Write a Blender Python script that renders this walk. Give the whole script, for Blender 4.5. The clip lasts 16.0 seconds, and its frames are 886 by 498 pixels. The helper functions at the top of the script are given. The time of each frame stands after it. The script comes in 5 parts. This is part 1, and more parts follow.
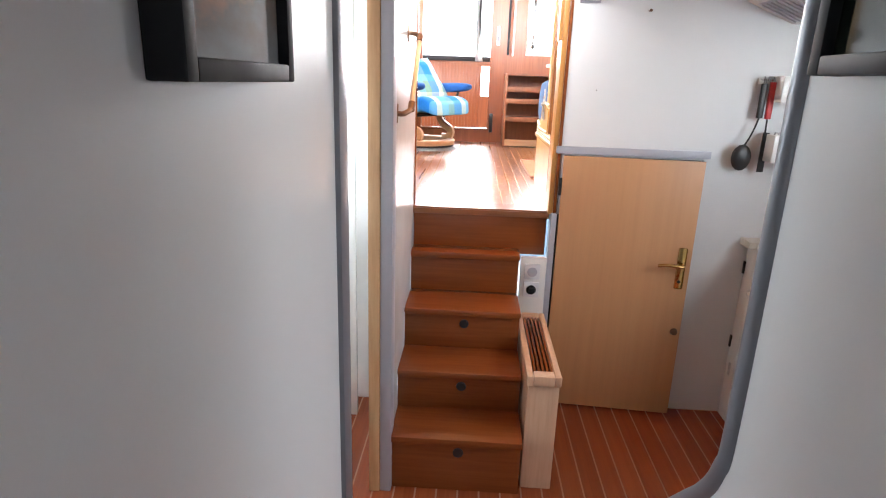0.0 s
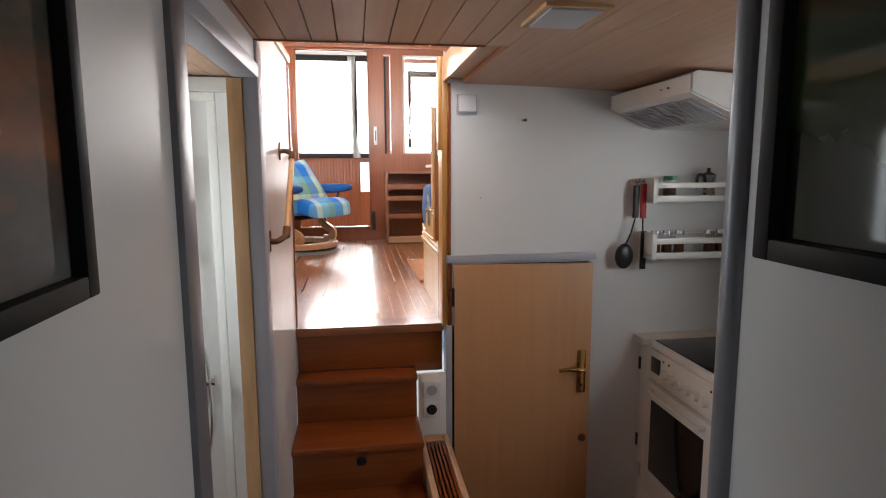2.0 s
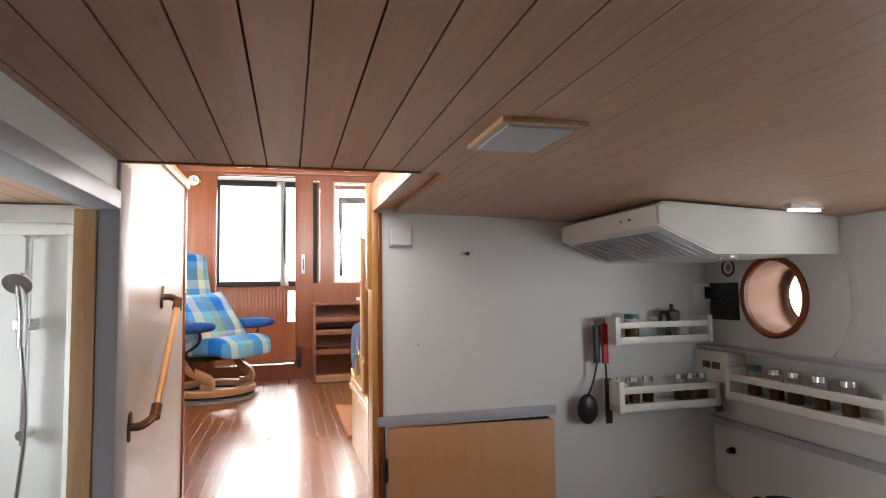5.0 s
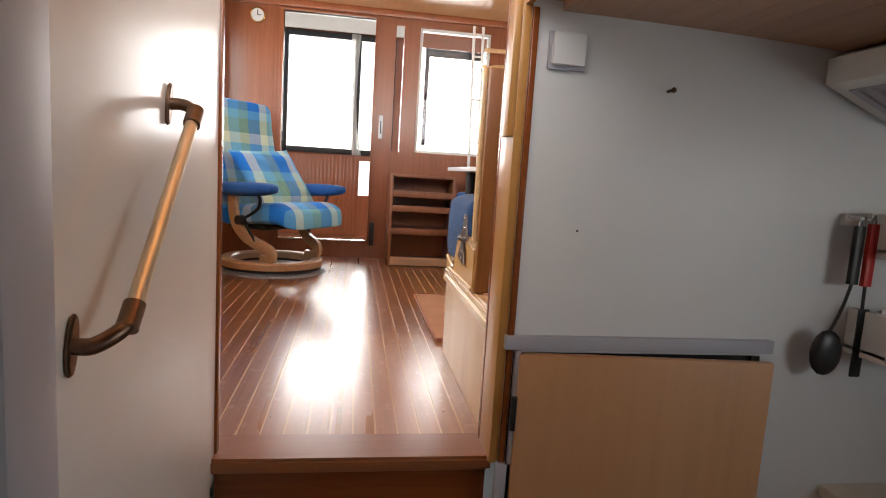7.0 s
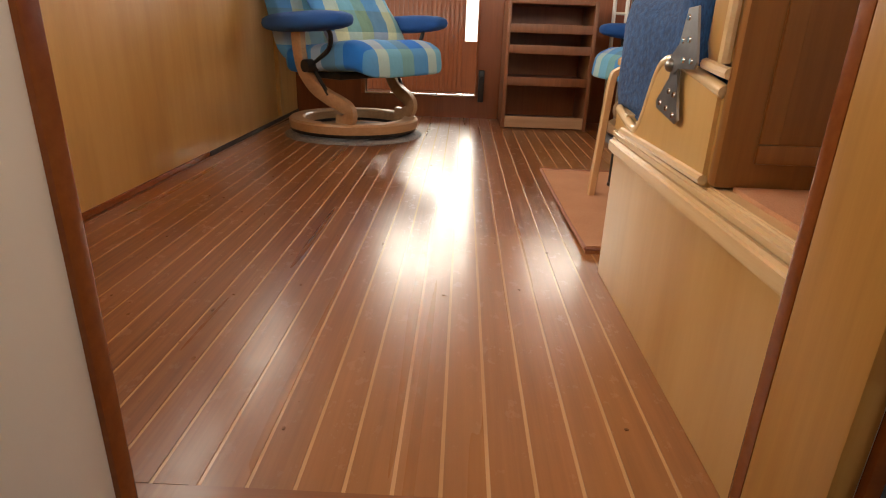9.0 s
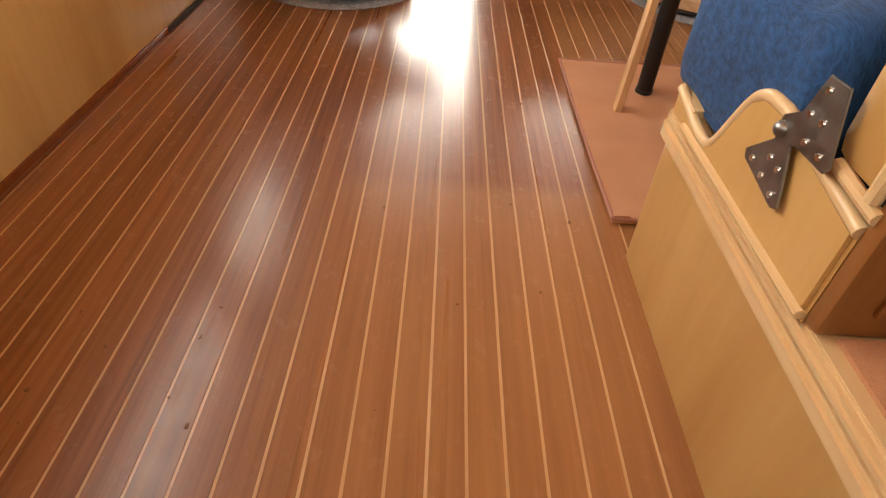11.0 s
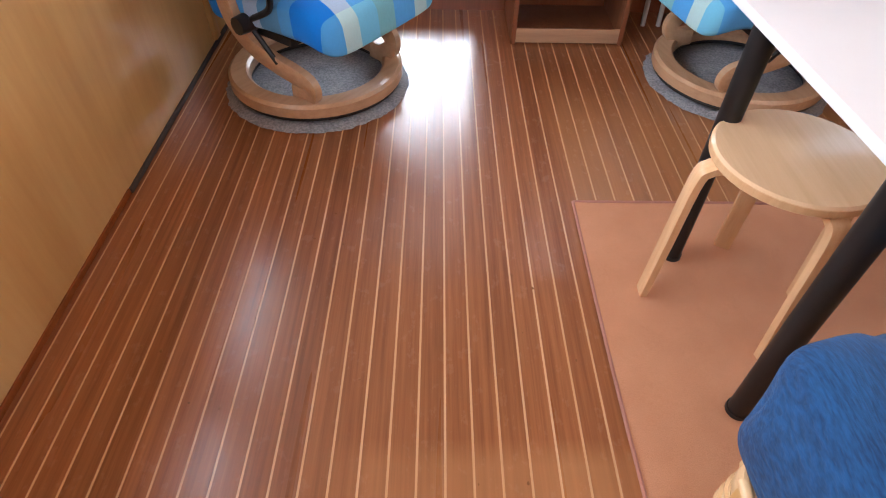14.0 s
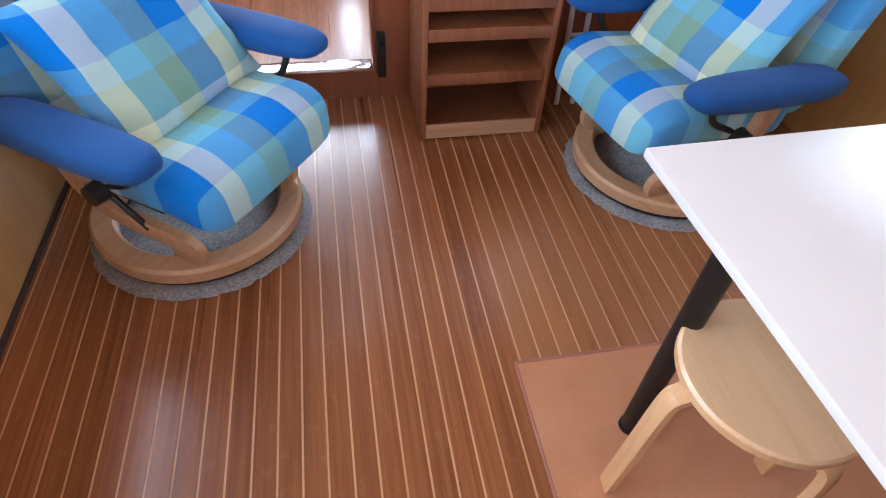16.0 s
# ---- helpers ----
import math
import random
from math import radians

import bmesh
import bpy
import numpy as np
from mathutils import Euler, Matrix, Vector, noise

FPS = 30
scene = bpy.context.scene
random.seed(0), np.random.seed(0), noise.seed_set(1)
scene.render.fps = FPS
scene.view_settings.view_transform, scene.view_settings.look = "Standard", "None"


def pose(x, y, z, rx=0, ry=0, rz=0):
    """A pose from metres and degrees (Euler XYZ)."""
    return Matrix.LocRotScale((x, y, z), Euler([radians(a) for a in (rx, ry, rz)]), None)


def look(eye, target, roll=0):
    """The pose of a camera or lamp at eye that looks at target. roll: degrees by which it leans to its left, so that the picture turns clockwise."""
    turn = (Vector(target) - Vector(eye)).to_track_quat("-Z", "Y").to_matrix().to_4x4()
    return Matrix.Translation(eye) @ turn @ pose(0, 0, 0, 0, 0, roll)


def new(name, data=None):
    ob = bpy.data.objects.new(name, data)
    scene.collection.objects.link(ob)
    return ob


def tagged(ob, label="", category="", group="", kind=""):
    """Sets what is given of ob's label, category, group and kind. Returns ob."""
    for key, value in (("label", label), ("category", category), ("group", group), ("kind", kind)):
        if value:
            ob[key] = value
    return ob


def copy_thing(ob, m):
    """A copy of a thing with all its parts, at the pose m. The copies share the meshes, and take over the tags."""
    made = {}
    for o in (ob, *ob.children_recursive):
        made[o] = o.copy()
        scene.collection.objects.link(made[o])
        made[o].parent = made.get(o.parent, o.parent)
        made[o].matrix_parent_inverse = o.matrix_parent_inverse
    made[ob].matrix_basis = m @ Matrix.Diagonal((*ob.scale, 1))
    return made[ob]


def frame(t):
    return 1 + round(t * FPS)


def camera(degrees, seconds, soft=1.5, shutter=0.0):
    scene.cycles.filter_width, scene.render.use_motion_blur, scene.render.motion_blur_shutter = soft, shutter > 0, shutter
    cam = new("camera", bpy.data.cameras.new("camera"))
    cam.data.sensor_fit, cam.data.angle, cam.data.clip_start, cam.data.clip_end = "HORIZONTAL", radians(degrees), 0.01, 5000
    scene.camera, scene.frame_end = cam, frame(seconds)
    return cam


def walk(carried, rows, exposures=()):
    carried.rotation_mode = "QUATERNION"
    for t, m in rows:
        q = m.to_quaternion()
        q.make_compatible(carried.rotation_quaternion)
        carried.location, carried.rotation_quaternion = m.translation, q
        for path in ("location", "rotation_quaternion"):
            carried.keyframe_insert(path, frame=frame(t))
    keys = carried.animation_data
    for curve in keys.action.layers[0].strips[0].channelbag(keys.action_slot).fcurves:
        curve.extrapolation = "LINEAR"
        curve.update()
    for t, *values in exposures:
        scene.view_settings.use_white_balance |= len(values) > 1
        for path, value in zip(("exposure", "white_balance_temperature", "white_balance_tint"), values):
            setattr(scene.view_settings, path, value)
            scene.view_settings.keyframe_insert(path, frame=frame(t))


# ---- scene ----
cam = camera(74.8, 16.0, 1.1)
PATH = [
    (0, (0.276, 0.387, 0.584), (0.187, 2.306, 0.026), 1.9),
    (0.5, (0.286, 0.424, 0.621), (0.288, 2.364, 0.135), 0.8),
    (1, (0.29, 0.462, 0.653), (0.367, 2.414, 0.225), 0.4),
    (1.5, (0.292, 0.538, 0.679), (0.543, 2.489, 0.317), 0.5),
    (2, (0.275, 0.599, 0.69), (0.565, 2.559, 0.417), -0.18),
    (2.5, (0.237, 0.732, 0.678), (0.604, 2.656, 0.271), -1.7),
    (3, (0.246, 0.768, 0.717), (0.599, 2.717, 0.433), 0.95),
    (3.5, (0.291, 0.767, 0.774), (0.725, 2.715, 0.649), -1.9),
    (6, (0.357, 1.337, 0.738), (0.903, 3.253, 0.909), 0.0),
    (6.5, (0.342, 1.56, 0.685), (0.616, 3.524, 0.422), 1.4),
    (7, (0.295, 1.807, 0.672), (0.604, 3.767, 0.423), 3.6),
    (7.5, (0.314, 2.049, 0.619), (0.537, 4.007, 0.277), 1.7),
    (8, (0.393, 2.31, 0.582), (0.374, 4.263, 0.152), 3.5),
    (8.5, (0.386, 2.464, 0.549), (0.303, 4.357, -0.091), 1.3),
    (9, (0.322, 2.7, 0.522), (0.28, 4.567, -0.195), 2.0),
    (9.5, (0.254, 2.877, 0.568), (0.308, 4.638, -0.379), 4.4),
    (10.8, (0.252, 2.99, 0.75), (0.297, 4.54, -0.51), 4.4),
    (11.4, (0.222, 3.16, 0.818), (0.262, 4.58, -0.582), 4.4),
    (12, (0.192, 3.328, 0.809), (0.237, 4.631, -0.708), 4.4),
    (12.5, (0.198, 3.418, 0.897), (0.215, 4.851, -0.498), 0.4),
    (13, (0.231, 3.504, 1.008), (0.154, 4.911, -0.412), -3.2),
    (13.5, (0.263, 3.566, 1.076), (0.125, 5.005, -0.305), -5.8),
    (14, (0.235, 3.642, 1.151), (0.261, 5.04, -0.279), 1.3),
    (14.5, (0.207, 3.667, 1.234), (0.285, 5.041, -0.217), 7.1),
    (15, (0.231, 3.738, 1.311), (0.355, 5.071, -0.175), 4.6),
    (15.5, (0.268, 3.963, 1.308), (0.45, 5.283, -0.184), 1.8),
    (16, (0.249, 4.169, 1.337), (0.554, 5.516, -0.11), 3.6),
]
LIGHT = [(0, 1.62, 6100, 10), (0.5, 1.25, 6250, 10), (1, 1.1, 6350, 10), (1.6, 0.6, 6450, 10), (2, 0.28, 6450, 10), (2.5, 0.1, 6550, 10), (3.5, 0.05, 6550, 10), (6, 0.52, 6450, 10), (7, -0.17, 6550, 10), (8.2, -0.6, 7200, 10), (9.2, -0.28, 7700, 8), (9.6, -0.3, 7900, 8), (11.8, 0.3, 6600, 10), (12.5, 0.43, 5900, 10), (14, 0.25, 5550, 10), (15, 0.28, 5450, 10), (16, 0.04, 5350, 10)]
walk(cam, [(t, look(eye, target, roll)) for t, eye, target, roll in PATH], LIGHT)

FL = -1.0     # lower floor
CL = 1.05     # lower ceiling
CU = 1.87     # saloon ceiling
DK = 1.15     # top of the deck over the galley

# ---- world and light ----
world = bpy.data.worlds.new("world")
scene.world = world
world.use_nodes = True
wn = world.node_tree
sky = wn.nodes.new("ShaderNodeTexSky")
sky.sky_type = 'NISHITA'
sky.sun_disc = False
sky.sun_elevation = radians(48)
sky.sun_rotation = radians(160)
wn.links.new(sky.outputs[0], wn.nodes["Background"].inputs[0])
wn.nodes["Background"].inputs[1].default_value = 0.15

sun = new("sun", bpy.data.lights.new("sun", 'SUN'))
sun.data.energy, sun.data.angle, sun.data.color = 1.0, radians(12), (1.0, 0.95, 0.88)
sun.matrix_world = look((3, 12, 12), (0.5, 4, 0))


def window_light(name, at, towards, w, h, power, color=(1.0, 0.98, 0.95)):
    lamp = new(name, bpy.data.lights.new(name, 'AREA'))
    lamp.data.shape, lamp.data.size, lamp.data.size_y = 'RECTANGLE', w, h
    lamp.data.energy, lamp.data.color = power, color
    lamp.matrix_world = look(at, towards)
    return lamp


window_light("daylight_aft", (0.35, 9.4, 1.4), (0.35, 0, 1.4), 4.0, 2.6, 400)
window_light("daylight_port", (-0.86, 4.9, 1.36), (3, 4.9, 1.36), 2.9, 0.8, 50)
window_light("daylight_starboard", (2.24, 4.9, 1.36), (-3, 4.9, 1.36), 2.9, 0.8, 14)
window_light("daylight_windscreen", (0.7, 2.02, 1.5), (0.7, 9, 1.2), 2.3, 0.6, 36)
# added fill over the corridor, shining through an unseen opening in the ceiling
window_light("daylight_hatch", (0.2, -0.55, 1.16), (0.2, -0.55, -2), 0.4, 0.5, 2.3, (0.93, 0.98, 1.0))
window_light("daylight_shower", (-1.12, 2.35, 0.62), (3, 2.35, 0.1), 0.6, 0.45, 11, (0.90, 0.97, 1.0))
window_light("daylight_galley", (2.16, 1.75, 0.62), (1.0, 2.25, -0.5), 0.9, 0.42, 7.4, (0.95, 0.98, 1.0))
window_light("daylight_porthole", (2.34, 2.735, 0.72), (0, 2.735, 0.5), 0.26, 0.26, 0.9)


# ---- materials ----
def material(name):
    m = bpy.data.materials.new(name)
    m.use_nodes = True
    t = m.node_tree
    return m, t, t.nodes["Principled BSDF"]


def coords(t, scale, shift=True):
    tc = t.nodes.new("ShaderNodeTexCoord")
    mp = t.nodes.new("ShaderNodeMapping")
    mp.inputs["Scale"].default_value = scale
    t.links.new(tc.outputs["Object"], mp.inputs[0])
    if shift:
        info = t.nodes.new("ShaderNodeObjectInfo")
        mul = t.nodes.new("ShaderNodeMath")
        mul.operation = 'MULTIPLY'
        mul.inputs[1].default_value = 37.0
        t.links.new(info.outputs["Random"], mul.inputs[0])
        t.links.new(mul.outputs[0], mp.inputs["Location"])
    return mp.outputs[0]


def noise_tex(t, vec, scale, detail=4.0, rough=0.55):
    n = t.nodes.new("ShaderNodeTexNoise")
    n.inputs["Scale"].default_value, n.inputs["Detail"].default_value = scale, detail
    n.inputs["Roughness"].default_value = rough
    t.links.new(vec, n.inputs["Vector"])
    return n.outputs["Fac"]


def ramp(t, fac, stops):
    r = t.nodes.new("ShaderNodeValToRGB")
    while len(r.color_ramp.elements) < len(stops):
        r.color_ramp.elements.new(0.5)
    for e, (p, c) in zip(r.color_ramp.elements, stops):
        e.position, e.color = p, (*c, 1)
    t.links.new(fac, r.inputs[0])
    return r


def mix(t, a, b, fac, mode='MIX'):
    m = t.nodes.new("ShaderNodeMix")
    m.data_type, m.blend_type = 'RGBA', mode
    for v, k in ((fac, 0), (a, 6), (b, 7)):
        if isinstance(v, (int, float)):
            m.inputs[k].default_value = v
        elif isinstance(v, tuple):
            m.inputs[k].default_value = (*v, 1)
        else:
            t.links.new(v, m.inputs[k])
    return m.outputs[2]


def bump(t, b, height, strength, dist=0.002):
    n = t.nodes.new("ShaderNodeBump")
    n.inputs["Strength"].default_value, n.inputs["Distance"].default_value = strength, dist
    t.links.new(height, n.inputs["Height"])
    t.links.new(n.outputs[0], b.inputs["Normal"])


def pale_areas(t, c, pale):
    """Two areas of floor mixed unevenly towards a paler tone."""
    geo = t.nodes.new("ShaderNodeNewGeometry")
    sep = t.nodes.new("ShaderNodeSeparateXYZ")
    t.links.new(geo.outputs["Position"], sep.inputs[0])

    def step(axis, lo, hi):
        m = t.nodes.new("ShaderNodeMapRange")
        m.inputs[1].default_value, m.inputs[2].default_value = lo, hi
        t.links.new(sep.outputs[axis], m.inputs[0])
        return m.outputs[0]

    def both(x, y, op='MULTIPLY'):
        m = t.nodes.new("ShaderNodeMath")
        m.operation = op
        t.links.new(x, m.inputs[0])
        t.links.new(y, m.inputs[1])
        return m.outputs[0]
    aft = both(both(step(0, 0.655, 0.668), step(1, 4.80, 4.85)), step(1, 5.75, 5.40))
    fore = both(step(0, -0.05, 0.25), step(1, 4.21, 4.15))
    patchiness = ramp(t, noise_tex(t, coords(t, (6, 1.5, 6)), 1.0, 3), [(0.3, (0.25,) * 3), (0.7, (0.65,) * 3)]).outputs[0]
    return mix(t, c, pale, both(both(aft, fore, 'MAXIMUM'), patchiness))


def wood(name, dark, mid, light, grain=(60, 3, 60), rough=0.3, coat=0.0, vary=0.12, relief=0.15, pale_tone=None):
    """Timber with fine grain along one axis, broad figure, and a shade of its own for each piece."""
    m, t, b = material(name)
    fine = noise_tex(t, coords(t, grain), 1.0, 6, 0.65)
    broad = noise_tex(t, coords(t, tuple(g * 0.13 for g in grain)), 1.0, 3)
    c1 = ramp(t, fine, [(0.3, dark), (0.5, mid), (0.72, light)]).outputs[0]
    c2 = ramp(t, broad, [(0.3, dark), (0.7, light)]).outputs[0]
    c = mix(t, c1, c2, 0.4)
    info = t.nodes.new("ShaderNodeObjectInfo")
    shade = ramp(t, info.outputs["Random"], [(0, (1 - vary,) * 3), (1, (1 + vary,) * 3)]).outputs[0]
    c = mix(t, c, shade, 1.0, 'MULTIPLY')
    if pale_tone:
        c = pale_areas(t, c, pale_tone)
    t.links.new(c, b.inputs["Base Color"])
    wear = noise_tex(t, coords(t, tuple(g * 0.3 for g in grain)), 1.0, 1)
    rr = ramp(t, wear, [(0.3, (rough * 0.94,) * 3), (0.75, (min(1, rough * 1.06),) * 3)]).outputs[0]
    t.links.new(rr, b.inputs["Roughness"])
    b.inputs["Coat Weight"].default_value = coat
    b.inputs["Coat Roughness"].default_value = 0.15
    if pale_tone:
        # varnish laid on by brush, not quite level, scuffed in patches
        bump(t, b, noise_tex(t, coords(t, (26, 14, 26)), 1.0, 3), 0.10, 0.002)
        scuff = noise_tex(t, coords(t, (34, 22, 34)), 1.0, 6, 0.7)
        t.links.new(ramp(t, scuff, [(0.40, (0.12,) * 3), (0.64, (0.30,) * 3)]).outputs[0], b.inputs["Coat Roughness"])
    else:
        bump(t, b, fine, relief, 0.001)
    return m


def paint(name, color, rough=0.4, metal=0.0, blotch=0.06, scale=3.0, relief=0.05, fine=140.0):
    m, t, b = material(name)
    v = coords(t, (1, 1, 1))
    n = noise_tex(t, v, scale, 5)
    lo, hi = tuple(c * (1 - blotch) for c in color), tuple(min(1, c * (1 + blotch)) for c in color)
    t.links.new(ramp(t, n, [(0.3, lo), (0.7, hi)]).outputs[0], b.inputs["Base Color"])
    t.links.new(ramp(t, n, [(0.3, (rough * 0.8,) * 3), (0.7, (min(1, rough * 1.2),) * 3)]).outputs[0], b.inputs["Roughness"])
    b.inputs["Metallic"].default_value = metal
    bump(t, b, noise_tex(t, v, fine, 2), relief, 0.0015)
    return m


def fabric(name, c1, c2, scale=900.0, rib=(1, 1, 1), rough=0.9, relief=0.5):
    m, t, b = material(name)
    n = noise_tex(t, coords(t, rib), scale, 2)
    big = noise_tex(t, coords(t, (1, 1, 1)), 9.0, 4)
    c = mix(t, ramp(t, n, [(0.35, c1), (0.65, c2)]).outputs[0], ramp(t, big, [(0.3, c1), (0.7, c2)]).outputs[0], 0.4)
    t.links.new(c, b.inputs["Base Color"])
    b.inputs["Roughness"].default_value = rough
    b.inputs["Sheen Weight"].default_value = 0.06
    bump(t, b, n, relief, 0.002)
    return m


def plaid(name, axis_u, axis_v):
    """Woven check: two sets of stripes of different widths crossing."""
    m, t, b = material(name)
    tc = t.nodes.new("ShaderNodeTexCoord")
    sep = t.nodes.new("ShaderNodeSeparateXYZ")
    t.links.new(tc.outputs["Object"], sep.inputs[0])
    blue, pale, green, cream = (0.006, 0.20, 0.74), (0.17, 0.50, 0.72), (0.20, 0.38, 0.30), (0.72, 0.80, 0.60)

    def stripes(axis, order, off):
        total = sum(w for c, w in order)
        fr = t.nodes.new("ShaderNodeMath")
        fr.operation = 'MULTIPLY_ADD'
        fr.inputs[1].default_value, fr.inputs[2].default_value = 1 / total, off / total
        t.links.new(sep.outputs[axis], fr.inputs[0])
        wrap = t.nodes.new("ShaderNodeMath")
        wrap.operation = 'FRACT'
        t.links.new(fr.outputs[0], wrap.inputs[0])
        at, stops = 0.0, []
        for c, w in order:
            stops.append((at / total, c))
            at += w
        r = ramp(t, wrap.outputs[0], stops)
        r.color_ramp.interpolation = 'CONSTANT'
        return r.outputs[0]
    warp = [(blue, 0.105), (pale, 0.066), (cream, 0.068), (green, 0.092), (pale, 0.055)]
    weft = [(blue, 0.100), (cream, 0.066), (pale, 0.085), (green, 0.078)]
    c = mix(t, stripes(axis_u, warp, 1.31), stripes(axis_v, weft, 1.285), 0.5)
    n = noise_tex(t, coords(t, (1, 1, 1)), 700.0, 2)
    c = mix(t, c, ramp(t, n, [(0.3, (0.82,) * 3), (0.7, (1.08,) * 3)]).outputs[0], 1.0, 'MULTIPLY')
    t.links.new(c, b.inputs["Base Color"])
    b.inputs["Roughness"].default_value = 0.9
    b.inputs["Sheen Weight"].default_value = 0.06
    fold = noise_tex(t, coords(t, (1, 1, 1)), 14.0, 3)
    bump(t, b, fold, 0.5, 0.01)
    return m


def glass(name, tint=(1, 1, 1), rough=0.0):
    m, t, b = material(name)
    b.inputs["Base Color"].default_value = (*tint, 1)
    b.inputs["Transmission Weight"].default_value = 1.0
    b.inputs["Roughness"].default_value = rough
    return m


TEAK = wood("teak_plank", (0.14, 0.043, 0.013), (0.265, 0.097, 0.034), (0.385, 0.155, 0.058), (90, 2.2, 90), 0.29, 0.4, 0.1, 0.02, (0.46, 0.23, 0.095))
HOLLY = wood("holly_strip", (0.58, 0.35, 0.19), (0.69, 0.45, 0.26), (0.78, 0.54, 0.33), (90, 3, 90), 0.25, 0.4, 0.05, 0.05)
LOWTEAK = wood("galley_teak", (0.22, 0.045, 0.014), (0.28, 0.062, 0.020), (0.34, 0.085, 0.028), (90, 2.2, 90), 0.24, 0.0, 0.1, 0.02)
LANDING = wood("worn_landing_teak", (0.20, 0.070, 0.026), (0.25, 0.094, 0.036), (0.30, 0.12, 0.05), (3, 80, 80), 0.30, 0.5, 0.03, 0.03)
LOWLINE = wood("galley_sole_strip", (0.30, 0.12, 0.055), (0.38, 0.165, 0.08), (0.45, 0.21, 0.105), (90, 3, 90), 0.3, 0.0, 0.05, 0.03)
STAIR = wood("varnished_teak", (0.175, 0.044, 0.011), (0.22, 0.058, 0.014), (0.265, 0.076, 0.019), (3, 80, 80), 0.24, 0.0, 0.06, 0.03)
MAHOGANY = wood("mahogany", (0.20, 0.054, 0.019), (0.27, 0.080, 0.028), (0.34, 0.108, 0.04), (70, 70, 2.5), 0.3, 0.3, 0.08)
CASEWOOD = wood("bookcase_teak", (0.15, 0.05, 0.02), (0.22, 0.08, 0.033), (0.30, 0.115, 0.05), (70, 70, 4), 0.45, 0.1, 0.06)
RAWWOOD = wood("worn_edge_wood", (0.36, 0.20, 0.11), (0.46, 0.28, 0.16), (0.55, 0.36, 0.22), (4, 80, 80), 0.6, 0.0, 0.05)
BIRCH = wood("varnished_birch", (0.45, 0.235, 0.068), (0.57, 0.335, 0.115), (0.68, 0.445, 0.18), (7, 7, 0.9), 0.33, 0.2, 0.04, 0.04)
BENT = wood("bent_beech", (0.56, 0.33, 0.16), (0.66, 0.42, 0.22), (0.74, 0.50, 0.28), (60, 60, 5), 0.25, 0.0, 0.04, 0.03)
SEATW = wood("pale_stool_top", (0.62, 0.42, 0.24), (0.70, 0.49, 0.29), (0.76, 0.55, 0.34), (50, 2.5, 50), 0.16, 0.0, 0.03, 0.01)
BACKWOOD = wood("backrest_veneer", (0.22, 0.085, 0.022), (0.29, 0.115, 0.032), (0.36, 0.15, 0.045), (70, 70, 2.5), 0.31, 0.0, 0.05, 0.03)
POST = wood("post_birch", (0.38, 0.18, 0.045), (0.46, 0.23, 0.062), (0.54, 0.285, 0.085), (60, 60, 3), 0.31, 0.0, 0.03, 0.03)
PALEBIRCH = wood("pale_moulding_birch", (0.60, 0.40, 0.20), (0.69, 0.48, 0.26), (0.76, 0.56, 0.33), (60, 3, 60), 0.22, 0.0, 0.03, 0.02)
CHERRY = wood("chair_beech", (0.42, 0.245, 0.13), (0.52, 0.325, 0.185), (0.60, 0.395, 0.235), (50, 6, 50), 0.35, 0.2, 0.04)
ASH = wood("pale_ash", (0.56, 0.33, 0.20), (0.66, 0.43, 0.28), (0.74, 0.52, 0.35), (70, 70, 4), 0.5, 0.0, 0.04)
DOORWOOD = wood("beech_veneer", (0.49, 0.262, 0.122), (0.53, 0.288, 0.136), (0.565, 0.310, 0.150), (38, 38, 1.3), 0.42, 0.05, 0.02, 0.03)
CEILW = wood("ceiling_board", (0.40, 0.24, 0.15), (0.46, 0.28, 0.175), (0.52, 0.33, 0.21), (60, 2.2, 60), 0.45, 0.0, 0.04, 0.03)
SALOONC = wood("saloon_ceiling", (0.50, 0.26, 0.11), (0.58, 0.31, 0.14), (0.64, 0.36, 0.17), (20, 1.5, 20), 0.34, 0.2, 0.02, 0.02)
WHITE = paint("white_wall_paint", (0.69, 0.70, 0.70), 0.36, 0, 0.03, 2.2, 0.04)
GLOSSW = paint("white_gloss_paint", (0.76, 0.76, 0.74), 0.22, 0, 0.03, 2.5, 0.03)
ENAMEL = paint("white_enamel", (0.78, 0.78, 0.75), 0.22, 0, 0.03, 6, 0.02)
LAMINATE = paint("white_table_laminate", (0.70, 0.715, 0.73), 0.21, 0, 0.015, 4, 0.03)
COUNTER = paint("beige_worktop", (0.62, 0.57, 0.48), 0.4, 0, 0.06, 60, 0.03)
TRIM = paint("grey_trim", (0.20, 0.205, 0.23), 0.37, 0.25, 0.08, 5, 0.03)
CASING = paint("grey_casing_paint", (0.40, 0.41, 0.46), 0.4, 0, 0.05, 4, 0.04)
FRAMEB = paint("matt_black_frame", (0.010, 0.010, 0.011), 0.55, 0, 0.1, 8, 0.02)
FRAMEB.node_tree.nodes["Principled BSDF"].inputs["Specular IOR Level"].default_value = 0.2
DIFFUSER = paint("grey_lamp_diffuser", (0.42, 0.43, 0.45), 0.4, 0, 0.04, 8, 0.02)
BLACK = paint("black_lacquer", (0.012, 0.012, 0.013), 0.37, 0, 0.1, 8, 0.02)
BLACKM = paint("black_steel", (0.015, 0.015, 0.016), 0.4, 0.3, 0.2, 20, 0.04)
CERAN = paint("black_glass_hob", (0.008, 0.008, 0.009), 0.08, 0, 0.1, 8, 0.0)
DARKGLASS = paint("dark_oven_glass", (0.012, 0.012, 0.013), 0.1, 0, 0.1, 8, 0.0)
